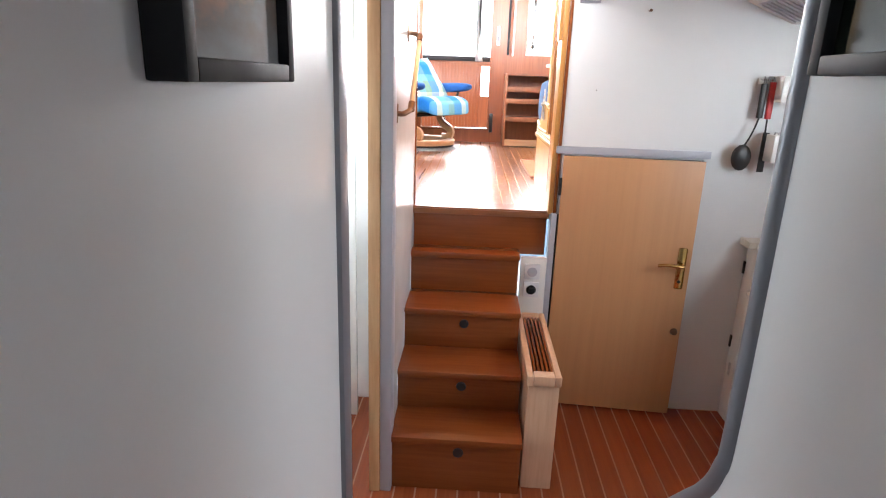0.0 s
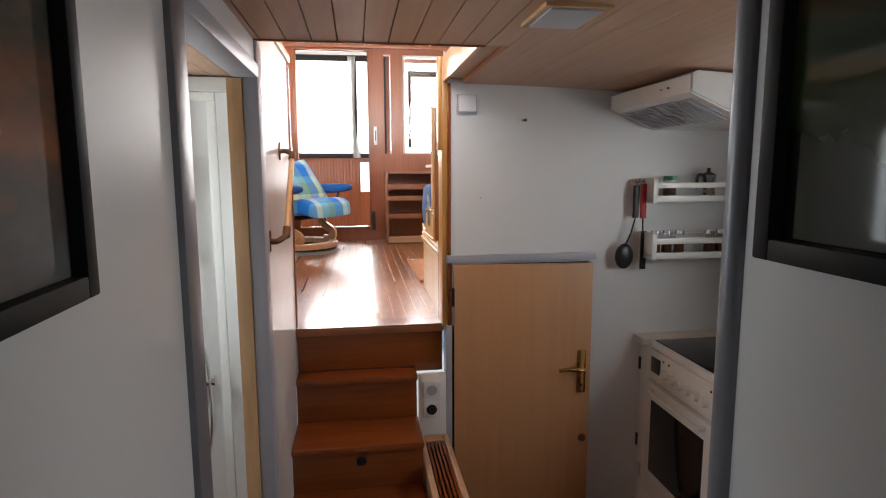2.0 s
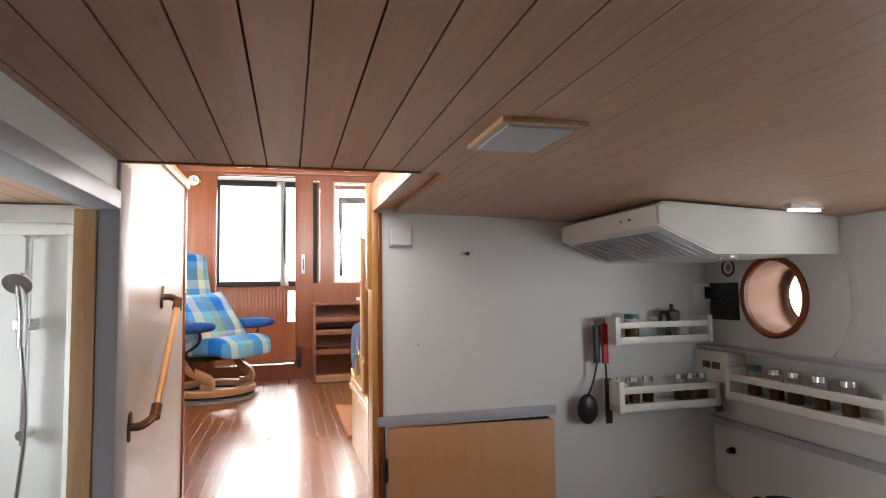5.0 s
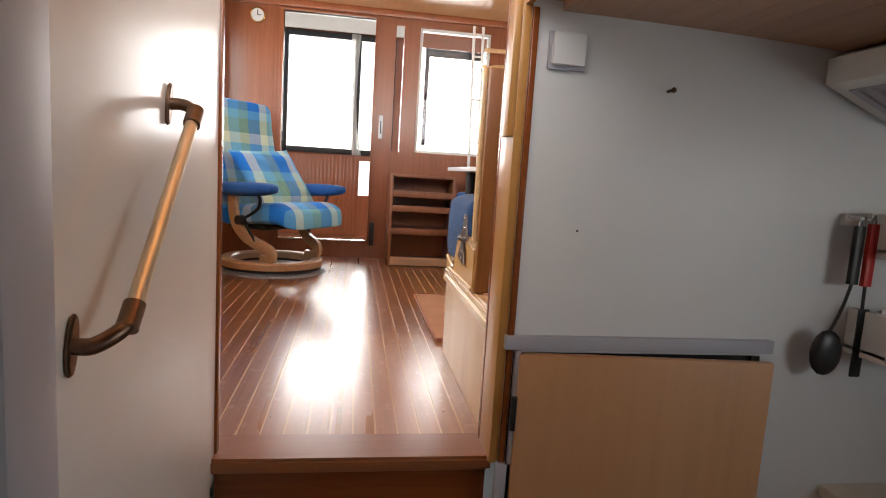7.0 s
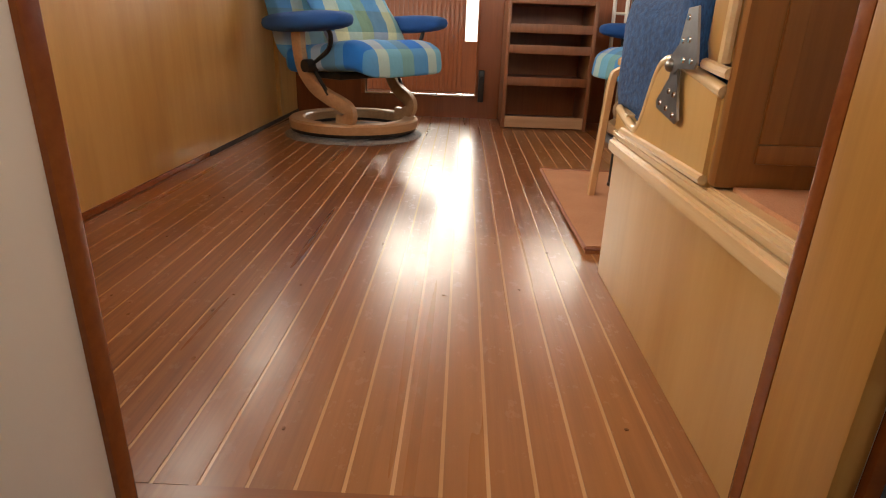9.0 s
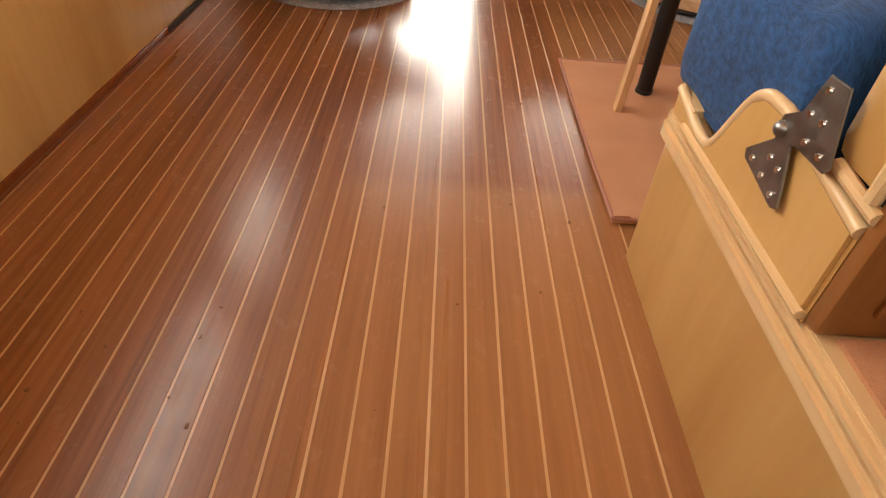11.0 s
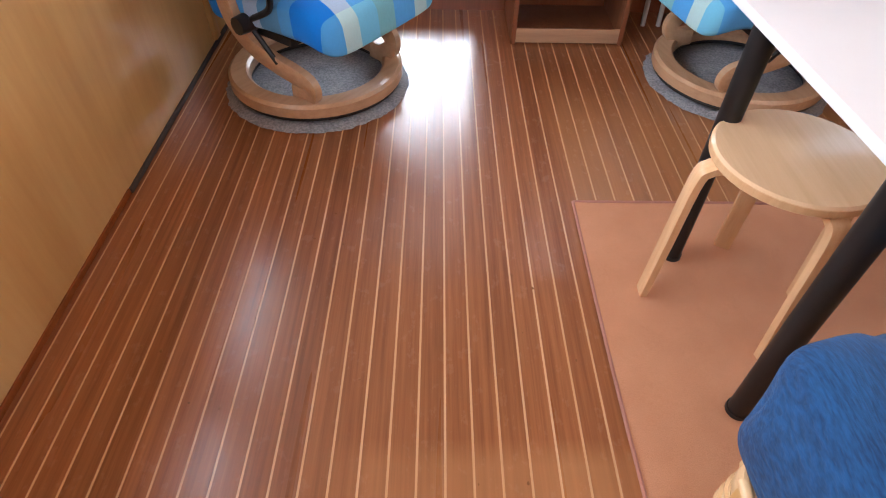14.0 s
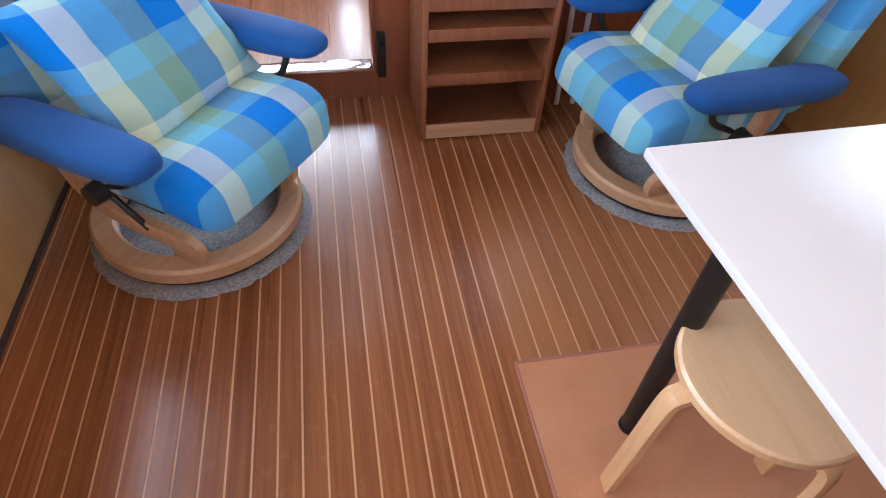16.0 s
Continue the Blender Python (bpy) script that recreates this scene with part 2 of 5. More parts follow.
CHROME = paint("chrome", (0.72, 0.72, 0.73), 0.12, 1.0, 0.04, 20, 0.0)
STEEL = paint("worn_steel", (0.28, 0.28, 0.28), 0.38, 1.0, 0.2, 40, 0.06)
BRASS = paint("brass", (0.62, 0.42, 0.16), 0.22, 1.0, 0.12, 30, 0.02)
PALEBRASS = paint("worn_brass_rail", (0.78, 0.66, 0.48), 0.40, 0.85, 0.05, 30, 0.02)
BRONZE = paint("aged_bronze", (0.20, 0.13, 0.09), 0.38, 1.0, 0.2, 40, 0.06)
COPPER = paint("copper_sleeve", (0.36, 0.20, 0.13), 0.45, 0.3, 0.1, 12, 0.03)
RED = paint("red_plastic", (0.5, 0.02, 0.02), 0.35)
GREENLID = paint("green_lid", (0.03, 0.22, 0.15), 0.4)
SPICE = paint("brown_spice", (0.22, 0.10, 0.04), 0.8, 0, 0.3, 90, 0.1)
DENIM = fabric("blue_denim", (0.002, 0.026, 0.092), (0.010, 0.082, 0.24), 90.0, (5, 0.6, 1.0), 0.92, 1.0)
ARMPAD = fabric("blue_wool", (0.004, 0.055, 0.24), (0.010, 0.10, 0.34), 500.0, (1, 1, 1), 0.9, 0.4)
RUG = fabric("terracotta_rug", (0.47, 0.215, 0.108), (0.60, 0.305, 0.165), 520.0, (1, 1, 1), 0.97, 0.6)
RUGEDGE = fabric("rug_binding", (0.36, 0.165, 0.12), (0.45, 0.22, 0.165), 300.0, (1, 1, 1), 0.97, 0.6)
MAT = fabric("grey_shag", (0.16, 0.17, 0.19), (0.42, 0.43, 0.45), 130.0, (1, 1, 1), 0.98, 1.0)
CHECK_SEAT = plaid("check_seat", 0, 1)
CHECK_BACK = plaid("check_back", 2, 1)
CLEAR = glass("clear_glass")
JUG = glass("jug_glass", (0.72, 0.72, 0.74))


# ---- mesh helpers ----
BASE = {}


def box(bm, a, b, bevel=0.0):
    ret = bmesh.ops.create_cube(bm, size=1)["verts"]
    for v in ret:
        v.co = Vector([a[i] + (v.co[i] + 0.5) * (b[i] - a[i]) for i in range(3)])
    if bevel:
        edges = list({e for v in ret for e in v.link_edges})
        bmesh.ops.bevel(bm, geom=edges, offset=bevel, segments=2, affect='EDGES', profile=0.6)
    return bm


def boxed(a, b, bevel=0.0):
    return box(bmesh.new(), a, b, bevel)


def cyl(bm, p, q, r, r2=None, seg=20):
    p, q = Vector(p), Vector(q)
    d = q - p
    m = Matrix.Translation((p + q) / 2) @ d.to_track_quat('Z', 'Y').to_matrix().to_4x4()
    bmesh.ops.create_cone(bm, cap_ends=True, segments=seg, radius1=r, radius2=r if r2 is None else r2, depth=d.length, matrix=m)
    return bm


def tube(bm, pts, r, seg=10, flat=1.0):
    """A round or flattened bar swept along a smooth line through the points."""
    pts = [Vector(p) for p in pts]
    fine = []
    n = len(pts)
    for i in range(n - 1):
        p0, p1, p2, p3 = pts[max(i - 1, 0)], pts[i], pts[i + 1], pts[min(i + 2, n - 1)]
        for k in range(6):
            s = k / 6
            fine.append(0.5 * ((2 * p1) + (p2 - p0) * s + (2 * p0 - 5 * p1 + 4 * p2 - p3) * s * s + (3 * p1 - p0 - 3 * p2 + p3) * s ** 3))
    fine.append(pts[-1])
    rings = []
    side = None
    for i, p in enumerate(fine):
        d = (fine[min(i + 1, len(fine) - 1)] - fine[max(i - 1, 0)]).normalized()
        if side is None:
            side = d.orthogonal().normalized()
        side = (side - d * side.dot(d)).normalized()
        up = d.cross(side)
        rings.append([bm.verts.new(p + side * r * math.cos(a) + up * r * flat * math.sin(a)) for a in (2 * math.pi * k / seg for k in range(seg))])
    for a, b in zip(rings, rings[1:]):
        for k in range(seg):
            bm.faces.new((a[k], a[(k + 1) % seg], b[(k + 1) % seg], b[k]))
    bm.faces.new(rings[0][::-1])
    bm.faces.new(rings[-1])
    return bm


def slat(bm, pts, wide, thick, across):
    """A flat bent lath through the points; across: the direction of its width."""
    pts = [Vector(p) for p in pts]
    across = Vector(across).normalized()
    fine, n = [], len(pts)
    for i in range(n - 1):
        p0, p1, p2, p3 = pts[max(i - 1, 0)], pts[i], pts[i + 1], pts[min(i + 2, n - 1)]
        for k in range(6):
            s = k / 6
            fine.append(0.5 * ((2 * p1) + (p2 - p0) * s + (2 * p0 - 5 * p1 + 4 * p2 - p3) * s * s + (3 * p1 - p0 - 3 * p2 + p3) * s ** 3))
    fine.append(pts[-1])
    rings = []
    for i, p in enumerate(fine):
        d = (fine[min(i + 1, len(fine) - 1)] - fine[max(i - 1, 0)]).normalized()
        nrm = d.cross(across).normalized()
        w, h = across * wide / 2, nrm * thick / 2
        c = 0.8
        rings.append([bm.verts.new(p + w * a + h * b) for a, b in ((-1, -c), (-c, -1), (c, -1), (1, -c), (1, c), (c, 1), (-c, 1), (-1, c))])
    for a, b in zip(rings, rings[1:]):
        for k in range(8):
            bm.faces.new((a[k], a[(k + 1) % 8], b[(k + 1) % 8], b[k]))
    bm.faces.new(rings[0][::-1])
    bm.faces.new(rings[-1])
    return bm


def prism(bm, poly, axis, lo, hi, bevel=0.0):
    """A flat outline pushed along an axis (0, 1 or 2); the outline gives the two other coordinates in order."""
    def at(p, h):
        v = list(p)
        v.insert(axis, h)
        return bm.verts.new(v)
    a, b = [at(p, lo) for p in poly], [at(p, hi) for p in poly]
    n = len(poly)
    fs = [bm.faces.new(a[::-1]), bm.faces.new(b)]
    for k in range(n):
        fs.append(bm.faces.new((a[k], a[(k + 1) % n], b[(k + 1) % n], b[k])))
    bmesh.ops.recalc_face_normals(bm, faces=fs)
    if bevel:
        bmesh.ops.bevel(bm, geom=[e for f in fs[:2] for e in f.edges], offset=bevel, segments=2, affect='EDGES')
    return bm


def pillow(bm, sx, sy, sz, m=None, e1=0.45, e2=0.35, seg=28, rings=14, dent=0.0):
    """A stuffed block: a superellipsoid with soft edges, optionally wrinkled."""
    m = m or Matrix.Identity(4)

    def pw(v, e):
        return math.copysign(abs(v) ** e, v)
    rows = []
    for i in range(rings + 1):
        ph = -math.pi / 2 + math.pi * i / rings
        row = []
        for k in range(seg):
            th = 2 * math.pi * k / seg
            p = Vector((sx * pw(math.cos(ph), e1) * pw(math.cos(th), e2), sy * pw(math.cos(ph), e1) * pw(math.sin(th), e2), sz * pw(math.sin(ph), e1)))
            p *= 1 + dent * noise.noise(p * 9)
            row.append(bm.verts.new(m @ p))
        rows.append(row)
    fs = []
    for a, b in zip(rows, rows[1:]):
        for k in range(seg):
            fs.append(bm.faces.new((a[k], a[(k + 1) % seg], b[(k + 1) % seg], b[k])))
    bmesh.ops.remove_doubles(bm, verts=[v for r in (rows[0], rows[-1]) for v in r], dist=1e-5)
    bmesh.ops.recalc_face_normals(bm, faces=bm.faces[:])
    return bm


def ring(bm, c, r_out, r_in, z0, z1, seg=48, bevel=0.006):
    prof = [(r_in, z0), (r_out, z0), (r_out, z1 - bevel), (r_out - bevel, z1), (r_in + bevel, z1), (r_in, z1 - bevel)]
    rows = [[bm.verts.new((c[0] + r * math.cos(a), c[1] + r * math.sin(a), z)) for r, z in prof] for a in (2 * math.pi * k / seg for k in range(seg))]
    n = len(prof)
    for k in range(seg):
        a, b = rows[k], rows[(k + 1) % seg]
        for j in range(n):
            bm.faces.new((a[j], b[j], b[(j + 1) % n], a[(j + 1) % n]))
    bmesh.ops.recalc_face_normals(bm, faces=bm.faces[:])
    return bm


def mesh_from(name, bm, mat, smooth=None):
    me = bpy.data.meshes.new(name)
    bm.to_mesh(me)
    bm.free()
    me.materials.append(mat)
    if smooth:
        me.polygons.foreach_set("use_smooth", [True] * len(me.polygons))
        me.set_sharp_from_angle(angle=radians(smooth))
    return me


def part(name, bm, mat, parent, label="", smooth=40):
    """Links a bmesh, given in the world's coordinates, as one mesh under a thing or a part."""
    base = BASE[parent.name]
    bm.transform(base.inverted())
    ob = new(name, mesh_from(name, bm, mat, smooth))
    ob.parent = parent
    BASE[ob.name] = base
    return tagged(ob, label)


def thing(name, at, label, category, group=""):
    ob = new(name)
    ob.empty_display_size = 0.1
    ob.matrix_world = Matrix.Translation(at)
    BASE[ob.name] = Matrix.Translation(at)
    return tagged(ob, label, category, group)


def single(name, bm, mat, label, category="", group="", kind="", smooth=40):
    ob = new(name, mesh_from(name, bm, mat, smooth))
    BASE[ob.name] = Matrix.Identity(4)
    return tagged(ob, label, category, group, kind)


def structure(name, bm, mat, label="", smooth=35):
    return single(name, bm, mat, label, "", "", "structure", smooth)


def pane_wall(bm, axis, at, thick, u0, u1, v0, v1, holes):
    """A wall with rectangular openings through it, as blocks; axis 0: faces x, 1: faces y. holes: (u0, u1, v0, v1)."""
    us = sorted({u0, u1, *[h[0] for h in holes], *[h[1] for h in holes]})
    for a, b in zip(us, us[1:]):
        mid = (a + b) / 2
        cut = sorted((h[2], h[3]) for h in holes if h[0] < mid < h[1])
        z = v0
        for lo, hi in cut + [(v1, v1)]:
            if lo - z > 1e-4:
                p, q = ((at, a, z), (at + thick, b, lo)) if axis == 0 else ((a, at, z), (b, at + thick, lo))
                box(bm, p, q)
            z = hi
    return bm


# ---- setting: galley, corridor and shower ----
XH = 2.07     # hull side in the galley
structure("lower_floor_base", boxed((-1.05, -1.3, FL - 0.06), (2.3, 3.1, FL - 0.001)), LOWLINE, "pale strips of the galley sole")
wl = bmesh.new()
box(wl, (-0.045, -1.3, FL), (0, 1.58, CL))
box(wl, (-0.045, 1.58, 0.985), (0, 2.36, CL))
structure("wall_corridor_port", wl, WHITE, "white painted corridor wall with a grey edge")
bm = bmesh.new()
box(bm, (-0.05, 2.42, FL), (0, 3.132, DK - 0.02))
structure("wall_stair_port", bm, GLOSSW, "glossy white partition beside the stairs")
structure("trim_stair_port", boxed((-0.055, 3.132, 0.0), (0.006, 3.158, DK - 0.02), 0.004), STAIR, "brown wooden edge of the partition")
structure("trim_stair_cap", boxed((-0.06, 2.42, DK - 0.02), (0.012, 3.165, DK + 0.012), 0.005), BENT, "pale wooden cap on the partition")
# starboard corridor wall with its curved foot
poly = [(-1.3, FL), (-1.3, CL), (1.182, CL), (1.182, 0.07), (1.197, 0.0), (1.24, -0.075), (1.325, -0.17), (1.53, -0.40), (1.62, -0.5), (1.64, -0.7), (1.64, FL)]
structure("wall_corridor_starboard", prism(bmesh.new(), poly, 0, 0.695, 0.735), WHITE, "white painted partition with a curved foot")
structure("trim_corridor_starboard", tube(bmesh.new(), [(0.70, y + 0.008, z) for y, z in [(1.182, CL), (1.182, 0.6), (1.182, 0.1), (1.197, 0.0), (1.24, -0.075), (1.325, -0.17), (1.53, -0.40), (1.62, -0.5), (1.64, -0.7), (1.64, FL)]], 0.018, 12), TRIM, "grey tubular edge trim")
structure("trim_corridor_port", boxed((-0.055, 1.538, FL), (0.012, 1.612, CL), 0.008), TRIM, "dark grey edge strip of the shower doorway")
structure("trim_shower_header", boxed((-0.06, 1.612, 0.945), (0.01, 2.33, 0.985), 0.006), CASING, "grey head of the shower door frame")
structure("trim_shower_jamb", boxed((-0.035, 2.33, FL), (0.008, 2.42, CL), 0.006), CASING, "grey jamb of the shower doorway")
structure("trim_shower_door_edge", boxed((-0.078, 2.325, FL), (-0.036, 2.40, 0.945), 0.004), BENT, "pale wooden strip in the shower doorway")
bm = bmesh.new()
pane_wall(bm, 0, -1.05, 0.05, -1.3, 3.1, FL, CL, [(2.05, 2.65, 0.4, 0.84)])
box(bm, (-1.0, 3.03, FL), (-0.05, 3.08, CL))
box(bm, (-1.0, 1.35, FL), (-0.05, 1.39, CL))
structure("wall_shower", bm, GLOSSW, "smooth white shower walls")
bm = bmesh.new()
box(bm, (0.663, 3.09, FL), (0.68, 3.2, DK - 0.012))
pane_wall(bm, 1, 3.09, 0.06, 0.68, 2.3, FL, DK - 0.012, [(0.68, 1.325, FL, 0.272)])
structure("wall_galley_aft", bm, WHITE, "white painted galley wall")
bm = bmesh.new()
pane_wall(bm, 0, XH, 0.2, -1.3, 3.09, FL, CL, [(1.28, 2.22, 0.38, 0.86), (2.60, 2.87, 0.585, 0.855)])
structure("wall_hull_galley", bm, WHITE, "white hull side of the galley")
structure("wall_forward", boxed((-1.05, -1.36, FL), (2.3, -1.3, CL)), WHITE, "white forward bulkhead")
structure("wall_under_saloon", boxed((-1.05, 3.1, FL), (0.0, 3.16, -0.06)), WHITE, "white wall under the saloon floor")
# ceiling of narrow boards round the stairwell
bm = bmesh.new()
pitch = 0.0715
for k in range(-15, 31):
    x0, x1 = 0.0165 + k * pitch, 0.0165 + (k + 1) * pitch
    y1 = 2.33 if (x1 > 0.0 and x0 < 0.66) else 3.09
    # unseen opening, cut for the added corridor fill
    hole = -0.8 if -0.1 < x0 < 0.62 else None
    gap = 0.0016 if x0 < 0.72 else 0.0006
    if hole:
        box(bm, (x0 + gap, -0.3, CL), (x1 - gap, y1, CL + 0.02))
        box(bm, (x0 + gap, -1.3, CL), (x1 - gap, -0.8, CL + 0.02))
    else:
        box(bm, (x0 + gap, -1.3, CL), (x1 - gap, y1, CL + 0.02))
for v in bm.verts:
    if v.co.x > 0.6:
        v.co.z -= 0.032 * (v.co.x - 0.6) ** 2
structure("ceiling", bm, CEILW, "pinkish wooden board ceiling with dark grooves")
bm = bmesh.new()
# deck left open above the added corridor fill
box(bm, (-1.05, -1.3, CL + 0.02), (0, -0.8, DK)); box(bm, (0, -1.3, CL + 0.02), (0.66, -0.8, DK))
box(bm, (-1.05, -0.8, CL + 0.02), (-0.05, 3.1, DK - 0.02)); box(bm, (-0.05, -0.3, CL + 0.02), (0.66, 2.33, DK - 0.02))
box(bm, (0.66, -1.3, CL + 0.02), (2.3, 3.09, DK - 0.02))
structure("ceiling_deck", bm, BENT, "deck over the galley")
structure("trim_stairwell_edge", boxed((-0.002, 2.33, CL - 0.004), (0.66, 2.345, DK), 0.003), STAIR, "dark wooden lip of the stairwell")
structure("trim_stairwell_side", boxed((0.645, 2.345, CL + 0.004), (0.66, 3.09, DK + 0.01), 0.003), BENT, "pale lip at the side of the stairwell")
structure("trim_stairwell_post", box(boxed((0.640, 3.088, -0.005), (0.663, 3.2, DK + 0.01), 0.004), (0.624, 3.09, 0.77), (0.640, 3.14, DK + 0.01), 0.003), POST, "pale birch post at the head of the stairs")
# strip of darker wood puts the shade of the post's forward face into colour
structure("trim_post_edge", boxed((0.663, 3.080, 0.0), (0.677, 3.09, CL), 0.002), STAIR, "dark brown strip for the shaded forward face of the post")
structure("trim_post_strip", boxed((0.640, 3.2, 0.0), (0.664, 3.222, DK), 0.004), STAIR, "brown wooden strip behind the post")

# ---- setting: saloon ----
XP, XS, YB = -0.69, 2.08, 6.33
structure("floor_base", boxed((XP - 0.1, 3.215, -0.06), (XS + 0.1, YB + 0.06, -0.0012)), HOLLY, "pale strips of the saloon sole")
structure("floor_edge_forward", boxed((XP - 0.1, 3.1, -0.06), (-0.02, 3.235, 0)), TEAK, "teak floor beside the stairs")
structure("floor_edge_corner", boxed((-0.02, 3.15, -0.06), (0.02, 3.235, 0)), TEAK, "teak floor beside the landing board")
for name, x, t in (("port", XP - 0.06, 0.06), ("starboard", XS, 0.06)):
    bm = bmesh.new()
    pane_wall(bm, 0, x, t, 3.1, YB, -0.06, CU, [(3.5, 4.95, 0.94, 1.72), (5.03, 6.15, 0.94, 1.72)])
    structure("wall_saloon_" + name, bm, BIRCH, "varnished birch saloon side with wide windows")
    bm = bmesh.new()
    for y0, y1 in ((3.5, 4.95), (5.03, 6.15)):
        for a, b in (((x - 0.012, y0, 0.94), (x + t + 0.012, y0 + 0.03, 1.72)), ((x - 0.012, y1 - 0.03, 0.94), (x + t + 0.012, y1, 1.72)), ((x - 0.012, y0 + 0.03, 1.69), (x + t + 0.012, y1 - 0.03, 1.72))):
            box(bm, a, b, 0.003)
    structure("window_frame_" + name, bm, BLACKM, "dark aluminium side window frames")
    inner = x + t if x < 0 else x - 0.045
    structure("window_sill_" + name, boxed((inner - 0.012, 3.1, 0.905), (inner + 0.045, YB, 0.94), 0.006), STAIR, "brown wooden window ledge")
structure("baseboard_port_near", boxed((XP, 3.1, 0), (XP + 0.006, 4.99, 0.02), 0.002), STAIR, "dark strip at the foot of the wall")
structure("baseboard_port_far", boxed((XP, 4.99, 0), (XP + 0.010, YB, 0.018), 0.003), paint("dark_caulk", (0.045, 0.037, 0.033), 0.6), "dark strip at the foot of the wall")
structure("trim_port_batten", boxed((XP, 5.93, 0.03), (XP + 0.02, 5.98, 0.905), 0.003), BIRCH, "upright birch batten on the wall")
structure("wall_saloon_forward", boxed((XP - 0.06, 3.1, 0.0), (-0.055, 3.16, DK)), BIRCH, "birch front of the deck step")
bm = bmesh.new()
pane_wall(bm, 1, 1.9, 0.06, XP - 0.06, XS + 0.06, DK - 0.02, CU, [(-0.5, 1.9, 1.22, 1.78)])
for x in (XP - 0.06, XS):
    box(bm, (x, 1.96, DK - 0.02), (x + 0.06, 3.1, CU))
structure("wall_windscreen", bm, MAHOGANY, "wooden windscreen frame above the deck")
structure("ceiling_saloon", boxed((XP - 0.06, 1.9, CU), (XS + 0.06, YB + 0.06, CU + 0.04)), SALOONC, "glossy light wooden saloon ceiling")
structure("trim_ceiling_aft", boxed((XP, YB - 0.035, CU - 0.05), (XS, YB, CU), 0.008), MAHOGANY, "mahogany cornice over the aft bulkhead")
# aft bulkhead: doorway, narrow light and window
bm = bmesh.new()
pane_wall(bm, 1, YB, 0.05, XP - 0.06, XS + 0.06, -0.06, CU, [(-0.265, 0.40, 0.128, 1.80), (0.555, 0.615, 0.84, 1.77), (0.735, 1.28, 0.84, 1.77)])
structure("wall_aft", bm, MAHOGANY, "reddish mahogany aft bulkhead")
bm = bmesh.new()
for a, b in (((-0.29, YB - 0.014, 0.128), (-0.265, YB + 0.06, 1.80)), ((0.40, YB - 0.014, 0.128), (0.412, YB + 0.06, 1.80)), ((-0.29, YB - 0.014, 1.80), (0.412, YB + 0.06, 1.815))):
    box(bm, a, b, 0.003)
structure("trim_doorway_aft", bm, MAHOGANY, "mahogany lining of the doorway")
structure("trim_sill_aft", boxed((-0.265, YB - 0.02, 0.128), (0.40, YB + 0.06, 0.140), 0.003), CHROME, "worn metal door sill")
bm = bmesh.new()
for a, b in (((0.735, 0, 0.84), (0.757, 0, 1.77)), ((1.258, 0, 0.84), (1.28, 0, 1.77)), ((0.757, 0, 0.84), (1.258, 0, 0.862)), ((0.757, 0, 1.748), (1.258, 0, 1.77))):
    box(bm, (a[0], YB + 0.01, a[2]), (b[0], YB + 0.055, b[2]), 0.002)
w = structure("window_1", bm, ENAMEL, "window in the aft bulkhead in a pale frame")
p = part("pane", boxed((0.757, YB + 0.03, 0.862), (1.258, YB + 0.034, 1.748)), CLEAR, w)
p.visible_shadow = False
for x0, x1, z0, z1 in ((0.79, 1.24, 1.58, 1.64), (0.79, 0.825, 0.9, 1.58)):
    part("outer_bar", boxed((x0, YB + 0.07, z0), (x1, YB + 0.09, z1), 0.003), BLACKM, w)
# aft cockpit seen through the doorway
YC = 8.39
structure("cockpit_floor", boxed((-1.8, YB + 0.06, -0.12), (2.6, YC + 0.1, -0.06)), TEAK, "teak cockpit floor")
bm = bmesh.new()
pane_wall(bm, 1, YC, 0.06, -1.8, 2.6, -0.06, 2.6, [(-0.46, 0.24, 0.90, 2.06), (0.30, 0.62, 0.90, 2.06), (0.33, 0.47, 0.40, 0.78), (0.85, 2.2, 0.9, 2.06)])
structure("wall_cockpit", bm, MAHOGANY, "mahogany cockpit coaming with windows")
bm = bmesh.new()
for k in range(26):
    box(bm, (-0.78 + k * 0.042, YC - 0.012, -0.05), (-0.78 + k * 0.042 + 0.038, YC, 0.82), 0.002)
structure("trim_cockpit_battens", bm, MAHOGANY, "upright mahogany battens")
bm = bmesh.new()
for a, b in (((-0.52, 0.84), (-0.46, 2.12)), ((0.235, 0.84), (0.305, 2.12)), ((0.62, 0.84), (0.68, 2.12)), ((-0.46, 0.84), (0.235, 0.90)), ((-0.46, 2.06), (0.235, 2.12)), ((0.305, 0.84), (0.62, 0.90)), ((0.305, 2.06), (0.62, 2.12))):
    box(bm, (a[0], YC - 0.03, a[1]), (b[0], YC + 0.02, b[1]), 0.006)
structure("window_frame_cockpit", bm, BLACKM, "dark frame of the cockpit windows")
structure("trim_cockpit_blind", boxed((-0.7, YC - 0.06, 2.13), (0.8, YC - 0.03, 2.36), 0.008), ENAMEL, "rolled white blind above the cockpit window")
structure("ceiling_cockpit", boxed((-1.8, YB + 0.06, 2.6), (2.6, YC + 0.1, 2.64)), ENAMEL, "white cockpit roof")

